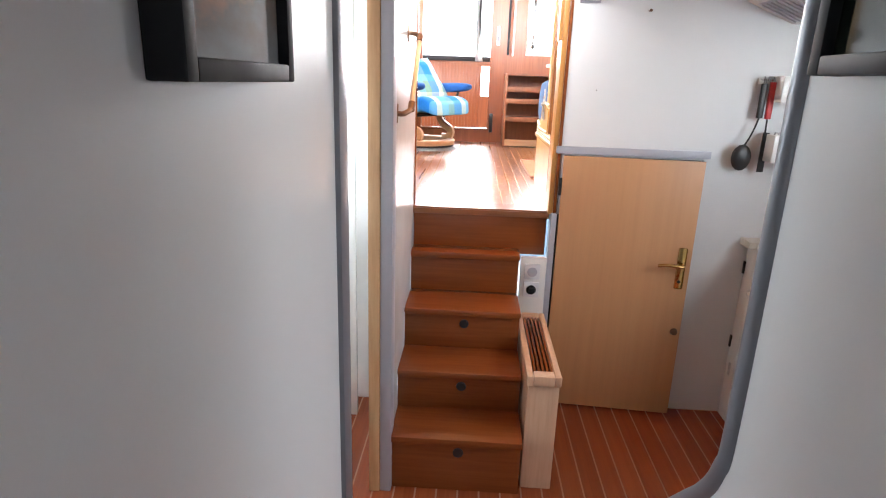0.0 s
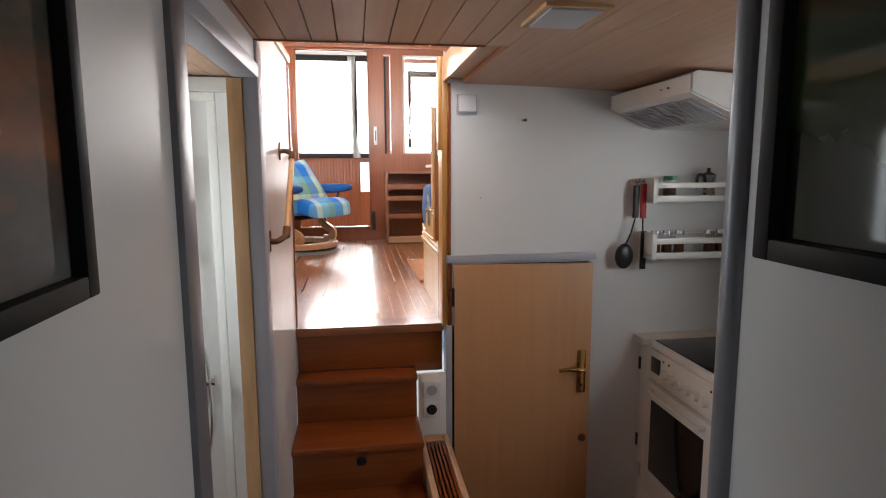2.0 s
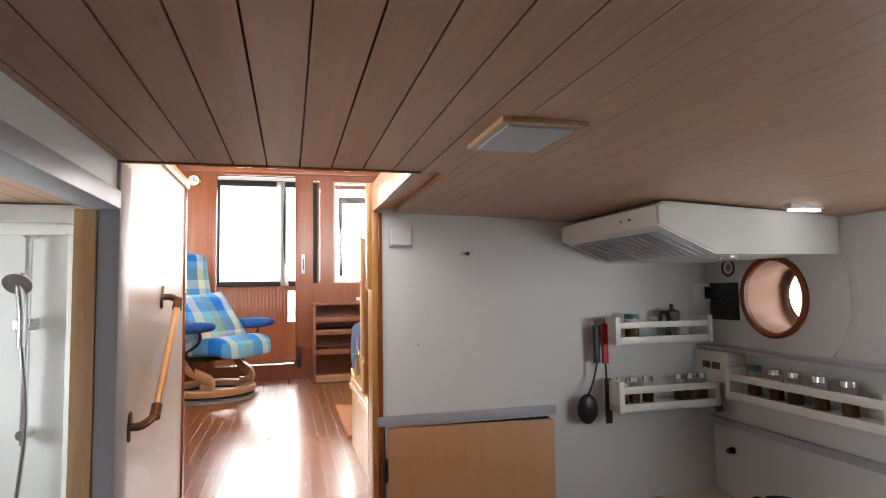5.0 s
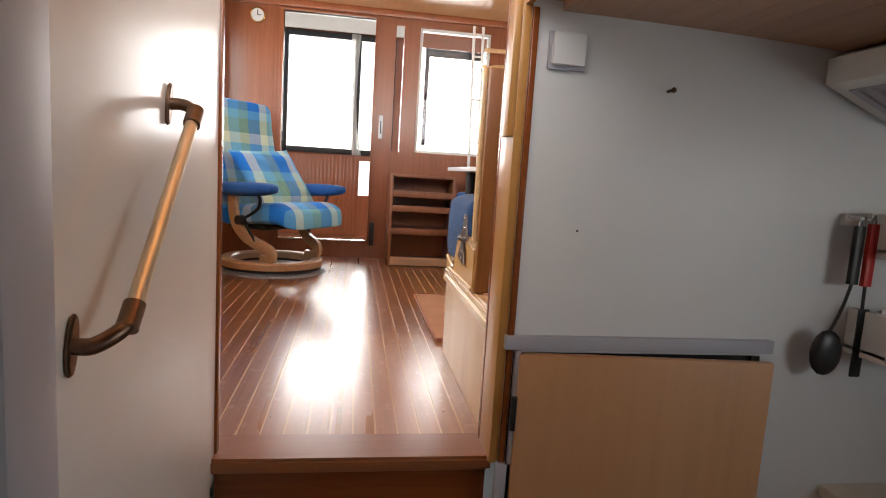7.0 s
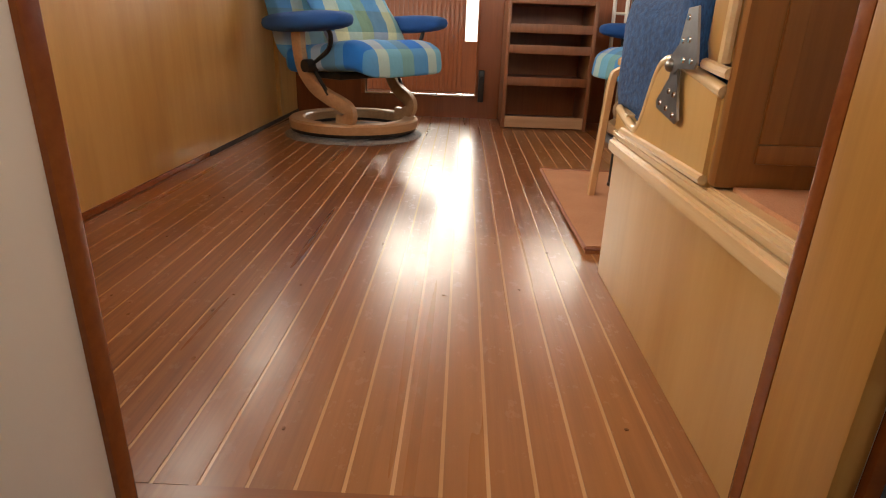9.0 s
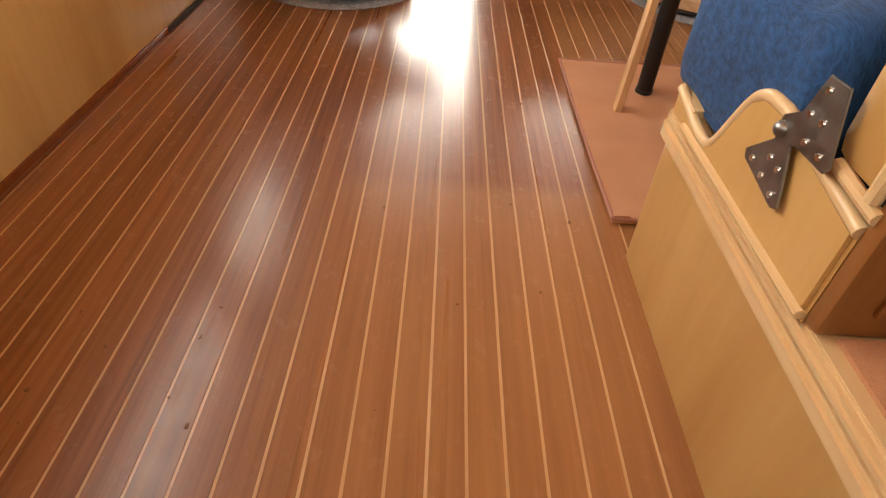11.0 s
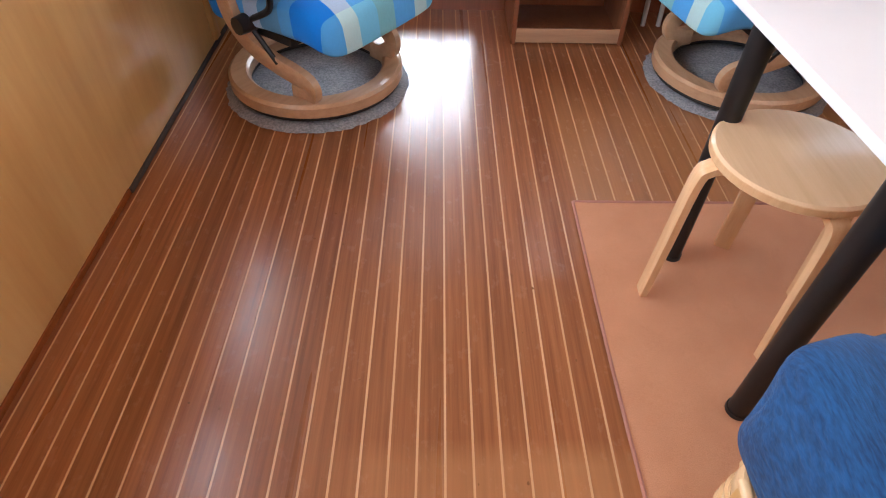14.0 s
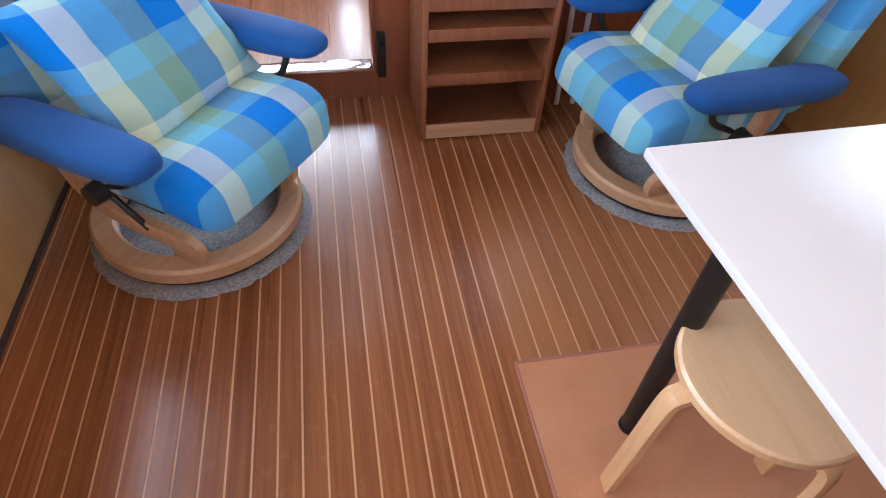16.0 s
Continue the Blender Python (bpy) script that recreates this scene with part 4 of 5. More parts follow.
part("handle", tube(bmesh.new(), [(1.89, 2.625, CT + 0.12), (1.855, 2.64, CT + 0.135), (1.835, 2.648, CT + 0.11), (1.838, 2.647, CT + 0.055)], 0.0085, 8, 1.4), BLACK, kt)
part("band", ring(bmesh.new(), (1.93, 2.61), 0.053, 0.047, CT + 0.115, CT + 0.132, 28, 0.002), BLACK, kt)

sl = thing("strip_lamp", (1.85, 2.385, 1.0), "short white strip lamp on the galley ceiling, lit", "lamp")
part("housing", boxed((1.79, 2.372, 0.990), (1.91, 2.398, 1.012), 0.003), ENAMEL, sl)
lit, lt, lb = material("lit_strip")
lb.inputs["Emission Color"].default_value = (1.0, 0.96, 0.90, 1)
lb.inputs["Emission Strength"].default_value = 3.0
part("tube", boxed((1.796, 2.376, 0.983), (1.904, 2.394, 0.990), 0.002), lit, sl, "glowing white tube")

pr = thing("paper_roll", (1.77, 2.24, CT), "white kitchen paper roll standing on the worktop", "paper roll")
part("paper", ring(bmesh.new(), (1.77, 2.24), 0.058, 0.02, CT, CT + 0.265, 40, 0.004), fabric("kitchen_paper", (0.78, 0.78, 0.76), (0.86, 0.86, 0.84), 300.0, (1, 1, 1), 0.95, 0.3), pr)
part("core", ring(bmesh.new(), (1.77, 2.24), 0.02, 0.018, CT + 0.001, CT + 0.266, 24, 0.0004), RAWWOOD, pr, "cardboard core")

# ---- handrail ----
hr = thing("handrail", (0.04, 2.6, 0.6), "slanting brass handrail with bronze brackets on the white partition", "handrail")
a, b = (0.050, 2.748, 0.737), (0.050, 2.495, 0.493)
part("rail", cyl(bmesh.new(), a, b, 0.0092, None, 18), PALEBRASS, hr)
for p, plate in ((a, (0.0, 2.785, 0.757)), (b, (0.0, 2.458, 0.468))):
    br = part("bracket", tube(bmesh.new(), [(0.004, plate[1], plate[2]), (0.025, plate[1], plate[2]), (0.046, (plate[1] + p[1]) / 2, (plate[2] + p[2]) / 2), p], 0.0095, 10), BRONZE, hr)
    bm = bmesh.new()
    lens = [(0.011 * math.cos(q), 0.034 * math.sin(q)) for q in (2 * math.pi * k / 20 for k in range(20))]
    turn = radians(12)
    prism(bm, [(plate[1] + u * math.cos(turn) + w * math.sin(turn), plate[2] + w * math.cos(turn) - u * math.sin(turn)) for u, w in lens], 0, 0.0005, 0.007, 0.002)
    part("plate", bm, BRONZE, br)
    part("ferrule", cyl(bmesh.new(), Vector(p) - (Vector(a) - Vector(b)).normalized() * 0.018, Vector(p) + (Vector(a) - Vector(b)).normalized() * 0.016, 0.0125), BRONZE, hr)

# ---- pictures in the corridor ----
def picture(x, d, y0, y1, z0, z1, label, cols):
    f = thing("framed_picture", (x, (y0 + y1) / 2, z0), label, "picture", "pictures in the corridor")
    bm = bmesh.new()
    xa, xb = sorted((x, x + d * 0.038))
    w = 0.021
    for p, q in (((y0, z0), (y0 + w, z1)), ((y1 - w, z0), (y1, z1)), ((y0 + w, z0), (y1 - w, z0 + w)), ((y0 + w, z1 - w), (y1 - w, z1))):
        box(bm, (xa, p[0], p[1]), (xb, q[0], q[1]), 0.003)
    part("frame", bm, FRAMEB, f, "black wooden frame")
    m, t, bs = material("dark_print")
    n = noise_tex(t, coords(t, (2, 3, 7)), 2.2, 4)
    sep = t.nodes.new("ShaderNodeSeparateXYZ")
    t.links.new(coords(t, (0, 0, 1.7), False), sep.inputs[0])
    lift = t.nodes.new("ShaderNodeMath")
    lift.operation = 'MULTIPLY_ADD'
    lift.inputs[1].default_value = 0.35
    t.links.new(n, lift.inputs[0])
    t.links.new(sep.outputs[2], lift.inputs[2])
    t.links.new(ramp(t, lift.outputs[0], cols).outputs[0], bs.inputs["Base Color"])
    bs.inputs["Roughness"].default_value = 0.06
    xa, xb = sorted((x + d * 0.004, x + d * 0.024))
    part("print", boxed((xa, y0 + w, z0 + w), (xb, y1 - w, z1 - w)), m, f, "dark print behind glass")


picture(0.0, 1, 0.875, 1.168, 0.576, 0.99, "black framed picture behind glass on the corridor wall", [(0.20, (0.17, 0.17, 0.17)), (0.30, (0.14, 0.115, 0.10)), (0.40, (0.38, 0.16, 0.085)), (0.60, (0.06, 0.085, 0.08))])
picture(0.695, -1, 0.72, 1.112, 0.603, 1.0, "black framed dark picture behind glass on the partition", [(0.3, (0.012, 0.018, 0.012)), (0.5, (0.03, 0.05, 0.02)), (0.62, (0.10, 0.05, 0.02)), (0.75, (0.02, 0.02, 0.02))])

# ---- shower ----
sh = thing("shower_set", (-0.40, 3.0, -0.1), "chrome shower rail with hand shower, hose and mixer", "shower")
part("rail", cyl(bmesh.new(), (-0.405, 2.985, 0.33), (-0.405, 2.985, 0.97), 0.010), CHROME, sh)
for z in (0.36, 0.955):
    part("rail_mount", tube(bmesh.new(), [(-0.405, 3.03, z), (-0.405, 2.985, z), (-0.405, 2.97, z)], 0.016, 10), CHROME, sh)
part("slider", boxed((-0.43, 2.955, 0.665), (-0.375, 3.0, 0.70), 0.006), CHROME, sh)
part("hand_shower", tube(bmesh.new(), [(-0.405, 2.955, 0.62), (-0.40, 2.94, 0.72), (-0.40, 2.915, 0.80)], 0.014, 10), CHROME, sh)
part("shower_head", cyl(bmesh.new(), (-0.40, 2.925, 0.82), (-0.40, 2.90, 0.80), 0.02, 0.038), CHROME, sh)
part("hose", tube(bmesh.new(), [(-0.405, 2.955, 0.62), (-0.39, 2.96, 0.4), (-0.41, 2.96, 0.15), (-0.42, 2.96, 0.0), (-0.40, 2.96, -0.02), (-0.36, 2.96, 0.0), (-0.335, 2.96, -0.08), (-0.33, 2.96, -0.35), (-0.37, 2.97, -0.5), (-0.40, 2.97, -0.2)], 0.007, 8), CHROME, sh)
mx = part("mixer", cyl(bmesh.new(), (-0.45, 2.975, -0.16), (-0.31, 2.975, -0.16), 0.021), CHROME, sh)
part("lever", tube(bmesh.new(), [(-0.38, 2.96, -0.16), (-0.38, 2.91, -0.165), (-0.38, 2.895, -0.17)], 0.02, 12), CHROME, mx)
part("union", cyl(bmesh.new(), (-0.43, 3.03, -0.14), (-0.43, 2.96, -0.14), 0.03), CHROME, mx)
scr = thing("shower_screen", (-0.24, 2.9, FL), "pale frosted shower screen in a white frame", "shower screen")
part("post", boxed((-0.262, 2.86, FL), (-0.232, 2.89, 0.94), 0.004), ENAMEL, scr)
part("head_rail", boxed((-0.98, 2.86, 0.94), (-0.232, 2.89, 0.97), 0.004), ENAMEL, scr)
part("wall_cabinet", boxed((-0.95, 3.0, 0.99), (-0.06, 3.028, 1.045), 0.004), GLOSSW, scr)

# ---- pilot bench ----
bn = thing("pilot_bench", (1.0, 3.58, 0), "varnished birch pilot bench with a reversible back", "bench")
def round_fronted(x0, x1, y0, y1, r):
    """Outline of a board whose two aft corners are rounded."""
    arc = [(math.cos(a), math.sin(a)) for a in (math.pi / 2 * k / 8 for k in range(9))]
    return [(x0, y0), (x1, y0)] + [(x1 - r + r * c, y1 - r + r * q) for c, q in arc] + [(x0 + r - r * q, y1 - r + r * c) for c, q in arc]


part("base", prism(bmesh.new(), round_fronted(0.655, 1.36, 3.225, 3.978, 0.03), 2, 0.0, 0.283, 0.002), BIRCH, bn, "", 40)
part("rim", prism(bmesh.new(), round_fronted(0.643, 1.372, 3.225, 4.000, 0.045), 2, 0.280, 0.311, 0.007), PALEBIRCH, bn, "", 40)
part("upper_rim", prism(bmesh.new(), round_fronted(0.649, 1.366, 3.225, 4.004, 0.045), 2, 0.312, 0.328, 0.005), PALEBIRCH, bn, "", 40)
part("top_board", prism(bmesh.new(), round_fronted(0.660, 1.355, 3.225, 3.985, 0.04), 2, 0.326, 0.333, 0.002), PALEBIRCH, bn, "", 40)
side = [(3.475, 0.325), (3.968, 0.325), (3.968, 0.372), (3.91, 0.360), (3.845, 0.350), (3.810, 0.357), (3.787, 0.385), (3.766, 0.425), (3.742, 0.463), (3.715, 0.480), (3.68, 0.484), (3.64, 0.481), (3.475, 0.455)]
for x in (0.652, 1.335):
    part("side_panel", prism(bmesh.new(), side, 0, x, x + 0.03, 0.006), BIRCH, bn)
    part("side_moulding", tube(bmesh.new(), [(x + 0.006, y, z) for y, z in side[2:]], 0.009, 10), PALEBIRCH, bn)
    part("backrest_moulding", tube(bmesh.new(), [(x + 0.004, 3.465, 0.478), (x + 0.004, 3.50, 0.481), (x + 0.004, 3.55, 0.486)], 0.008, 8), PALEBIRCH, bn)
part("front_rail", slat(bmesh.new(), [(0.666, 3.89, 0.347), (0.666, 3.94, 0.350), (0.668, 3.966, 0.352), (0.680, 3.986, 0.354), (0.702, 3.994, 0.354), (0.73, 3.996, 0.354), (1.285, 3.996, 0.354), (1.313, 3.994, 0.354), (1.335, 3.986, 0.354), (1.347, 3.966, 0.352), (1.349, 3.94, 0.350), (1.349, 3.89, 0.347)], 0.044, 0.026, (0, 0, 1)), PALEBIRCH, bn)
bk = part("backrest", boxed((0.655, 3.466, 0.484), (1.352, 3.575, 1.0), 0.028), BIRCH, bn, "upright birch backrest with rounded corners")
pf = part("backrest_face", boxed((0.656, 3.450, 0.335), (1.345, 3.474, 0.985), 0.007), BACKWOOD, bn, "reddish brown backrest panel")
for a, c in (((0.70, 0.37), (1.305, 0.395)), ((0.70, 0.92), (1.305, 0.945)), ((0.70, 0.395), (0.725, 0.92)), ((1.28, 0.395), (1.305, 0.92))):
    part("moulding", boxed((a[0], 3.444, a[1]), (c[0], 3.451, c[1]), 0.003), BACKWOOD, pf)
part("backrest_bead", tube(bmesh.new(), [(0.650, 3.478, 0.49), (0.650, 3.478, 0.93), (0.652, 3.498, 0.985), (0.652, 3.53, 0.995)], 0.008, 8), PALEBIRCH, bn)
for x in (0.651, 1.357):
    part("lower_moulding", tube(bmesh.new(), [(x, 3.475, 0.340), (x, 3.7, 0.338), (x, 3.90, 0.336)], 0.007, 8), PALEBIRCH, bn)
part("backrest_pad", pillow(bmesh.new(), 0.30, 0.045, 0.14, Matrix.Translation((1.0, 3.605, 0.63)), 0.5, 0.4), DENIM, bn)
part("hinge_plate", prism(bmesh.new(), [(3.645, 0.478), (3.645, 0.460), (3.691, 0.420), (3.686, 0.409), (3.594, 0.396), (3.582, 0.403), (3.612, 0.470), (3.625, 0.482)], 0, 0.6415, 0.6455, 0.001), STEEL, bn, "worn steel pivot plate")
part("hinge_plate", prism(bmesh.new(), [(3.645, 0.474), (3.643, 0.492), (3.615, 0.510), (3.600, 0.558), (3.563, 0.560), (3.534, 0.487), (3.541, 0.478), (3.601, 0.475), (3.62, 0.466)], 0, 0.638, 0.6415, 0.001), STEEL, bn, "worn steel pivot plate")
bm = bmesh.new()
bmesh.ops.create_uvsphere(bm, u_segments=12, v_segments=8, radius=0.010, matrix=Matrix.Translation((0.638, 3.634, 0.478)))
part("pivot", bm, STEEL, bn)
for y, z, x in ((3.635, 0.440, 0.6415), (3.612, 0.437, 0.6415), (3.668, 0.419, 0.6415), (3.636, 0.414, 0.6415), (3.604, 0.408, 0.6415), (3.600, 0.514, 0.638), (3.575, 0.516, 0.638), (3.587, 0.488, 0.638), (3.556, 0.488, 0.638), (3.590, 0.545, 0.638)):
    part("screw", cyl(bmesh.new(), (x + 0.001, y, z), (x - 0.002, y, z), 0.005, 0.004, 10), CHROME, bn)
part("liner", boxed((0.68, 3.24, 0.333), (1.33, 3.445, 0.339)), RUG, bn)
bm = pillow(bmesh.new(), 0.352, 0.228, 0.145, Matrix.Translation((1.012, 3.838, 0.472)), 0.33, 0.20, 110, 48, 0.0)
for v in bm.verts:
    d = noise.noise(v.co * 7) * 0.012 + noise.noise(v.co * 19) * 0.006 - 0.010 * math.exp(-(noise.noise(v.co * 6 + Vector((1, 7, 3))) / 0.05) ** 2) + abs(noise.noise(v.co * 11 + Vector((5, 2, 1)))) * 0.010
    out = (v.co - Vector((1.012, 3.838, 0.472))).normalized()
    if v.co.z > 0.37:
        v.co += out * d
single("seat_cushion", bm, DENIM, "thick wrinkled blue denim cushion on the pilot bench", "cushion", smooth=80)
single("nail", cyl(bmesh.new(), (0.81, 3.091, 0.565), (0.81, 3.086, 0.565), 0.003, 0.002, 8), BLACK, "small dark nail in the white galley wall", "nail")

# ---- gathered curtain by the cockpit window ----
bm = bmesh.new()
fold = [(0.20 + 0.012 * k + 0.006 * math.sin(k * 2.1), YC - 0.055 + 0.014 * (k % 2)) for k in range(9)]
def strip(z, s, off):
    return [bm.verts.new((0.25 + off + (x - 0.25) * s, y, z)) for x, y in fold]
rows = [strip(z, s, o) for z, s, o in ((2.12, 1.1, 0), (1.8, 0.7, 0.0), (1.4, 0.55, 0.0), (1.15, 0.6, 0.012), (0.95, 0.9, 0.035), (0.84, 1.1, 0.05))]
for a, c in zip(rows, rows[1:]):
    for k in range(len(a) - 1):
        bm.faces.new((a[k], a[k + 1], c[k + 1], c[k]))
bmesh.ops.solidify(bm, geom=bm.faces[:], thickness=0.003)
single("curtain", bm, fabric("white_curtain", (0.7, 0.7, 0.68), (0.8, 0.8, 0.78), 400.0), "gathered white curtain hanging by the cockpit window", "curtain", smooth=60)

# ---- table, stool, rug ----
rug = thing("rug", (1.15, 4.49, 0), "worn terracotta rug with a bound edge", "rug")
bm = bmesh.new()
nx, ny = 30, 26
gv = [[bm.verts.new((0.648 + 1.0 * i / nx, 4.068 + 0.895 * j / ny, 0.009 + 0.003 * noise.noise((i * 0.6, j * 0.6, 0)) + (0.012 if i < 2 and j < 1 else 0))) for j in range(ny + 1)] for i in range(nx + 1)]
for i in range(nx):
    for j in range(ny):
        bm.faces.new((gv[i][j], gv[i + 1][j], gv[i + 1][j + 1], gv[i][j + 1]))
r = bmesh.ops.extrude_face_region(bm, geom=bm.faces[:])
for v in [e for e in r["geom"] if isinstance(e, bmesh.types.BMVert)]:
    v.co.z = 0.001
bmesh.ops.recalc_face_normals(bm, faces=bm.faces[:])
part("carpet", bm, RUG, rug)
for pts in ([(0.648, 4.068, 0.014), (0.647, 4.3, 0.008), (0.646, 4.6, 0.008), (0.648, 4.963, 0.008)], [(0.648, 4.963, 0.008), (1.0, 4.965, 0.008), (1.648, 4.963, 0.008)], [(0.648, 4.068, 0.014), (1.0, 4.066, 0.008), (1.648, 4.068, 0.008)]):
    part("binding", tube(bmesh.new(), pts, 0.005, 6), RUGEDGE, rug)

tb = thing("table", (1.2, 4.57, 0), "white laminate table on round black steel legs", "table")
part("tabletop", boxed((0.80, 4.192, 0.702), (1.62, 4.945, 0.722), 0.002), LAMINATE, tb)
for x, y in ((0.888, 4.275), (0.888, 4.745), (1.53, 4.275), (1.53, 4.745)):
    lg = part("leg", cyl(bmesh.new(), (x, y, 0.016), (x, y, 0.70), 0.024, 0.027, 22), BLACKM, tb)
    part("foot", cyl(bmesh.new(), (x, y, 0.009), (x, y, 0.02), 0.027, 0.027, 22), BLACK, lg)
tb.matrix_world = pose(1.2, 4.58, 0, 0, 0, 2.0)

SX, SY = 0.982, 4.612
st = thing("stool", (SX, SY, 0.009), "round bentwood stool in pale beech under the table", "stool")
part("seat", cyl(cyl(bmesh.new(), (SX, SY, 0.426), (SX, SY, 0.445), 0.172, None, 48), (SX, SY, 0.445), (SX, SY, 0.450), 0.172, 0.167, 48), SEATW, st)
part("seat_edge", ring(bmesh.new(), (SX, SY), 0.1735, 0.165, 0.428, 0.4445, 64, 0.001), BENT, st)
for ang in (177, 68, -3, -76):
    u = Vector((math.cos(radians(ang)), math.sin(radians(ang)), 0))
    c = Vector((SX - 0.018, SY - 0.008, 0))
    part("leg", slat(bmesh.new(), [c + u * r + Vector((0, 0, z)) for r, z in ((0.03, 0.4155), (0.12, 0.4155), (0.155, 0.408), (0.172, 0.375), (0.182, 0.2), (0.193, 0.009))], 0.042, 0.021, u.cross(Vector((0, 0, 1)))), BENT, st)

# ---- bookcase ----
bc = thing("bookcase", (0.79, 6.14, 0), "low empty reddish teak bookcase against the aft bulkhead", "bookcase")
for x in (0.546, 1.000):
    part("side_panel", boxed((x, 5.99, 0), (x + 0.02, 6.325, 0.668), 0.003), CASEWOOD, bc)
part("top", boxed((0.566, 5.992, 0.648), (1.000, 6.325, 0.666), 0.002), CASEWOOD, bc)
part("back_panel", boxed((0.566, 6.312, 0.02), (1.000, 6.324, 0.648)), MAHOGANY, bc)
for z in (0.02, 0.255, 0.42, 0.525):
    sf = part("shelf", boxed((0.566, 5.998, z), (1.000, 6.312, z + 0.016), 0.002), CASEWOOD, bc)
    part("lip", boxed((0.566, 5.992, z - 0.012 if z < 0.1 else z - 0.02), (1.000, 6.004, z + (0.048 if z < 0.1 else 0.024)), 0.002), RAWWOOD if z < 0.1 else CASEWOOD, sf)

# ---- aft door fittings, clock, ladder ----
hd = thing("door_lock", (0.47, YB, 1.0), "long white handle plate on the door stile", "door handle")
part("plate", boxed((0.452, YB - 0.012, 0.925), (0.484, YB, 1.10), 0.006), LAMINATE, hd)
part("slot", boxed((0.464, YB - 0.016, 0.96), (0.472, YB - 0.012, 1.06), 0.002), BLACKM, hd)
bt = thing("door_bolt", (0.435, YB, 0.2), "black bolt at the foot of the door stile", "bolt")
part("case", boxed((0.418, YB - 0.03, 0.10), (0.452, YB, 0.285), 0.006), BLACK, bt)
part("bar", cyl(bmesh.new(), (0.435, YB - 0.03, 0.24), (0.435, YB - 0.045, 0.24), 0.012), BLACKM, bt)
ckc = thing("wall_clock", (-0.45, YB, 1.74), "small round clock with a brass rim", "clock")
BASE[ckc.name] = Matrix.Identity(4)
ckc.matrix_world = Matrix.Translation((-0.45, YB, 1.74)) @ Matrix.Rotation(radians(90), 4, 'X')
part("rim", ring(bmesh.new(), (0, 0), 0.055, 0.045, 0, 0.022, 32, 0.004), BRASS, ckc)
part("dial", cyl(bmesh.new(), (0, 0, 0), (0, 0, 0.012), 0.046), LAMINATE, ckc)
part("pointer", boxed((-0.003, -0.002, 0.012), (0.003, 0.036, 0.014)), BLACK, ckc)
part("pointer", boxed((-0.002, -0.002, 0.014), (0.026, 0.003, 0.016)), BLACK, ckc)
ld = thing("ladder", (1.32, 6.2, 0), "white framed ladder with wooden rungs before the window", "ladder")
for x in (1.16, 1.23):
    part("rail", cyl(bmesh.new(), (x, 6.19, 0.0), (x - 0.03, 6.26, 1.80), 0.011, None, 12), ENAMEL, ld)
for z in (0.3, 0.62, 0.94, 1.26, 1.58):
    part("spacer", cyl(bmesh.new(), (1.16 - 0.03 * z / 1.8, 6.19 + 0.07 * z / 1.8, z), (1.23 - 0.03 * z / 1.8, 6.19 + 0.07 * z / 1.8, z), 0.008, None, 10), ENAMEL, ld)
for z in (1.45, 1.62):
    part("rung", boxed((1.22, 6.235, z), (1.52, 6.275, z + 0.03), 0.004), BENT, ld)
part("rail", cyl(bmesh.new(), (1.53, 6.19, 0.0), (1.50, 6.26, 1.80), 0.011, None, 12), ENAMEL, ld)


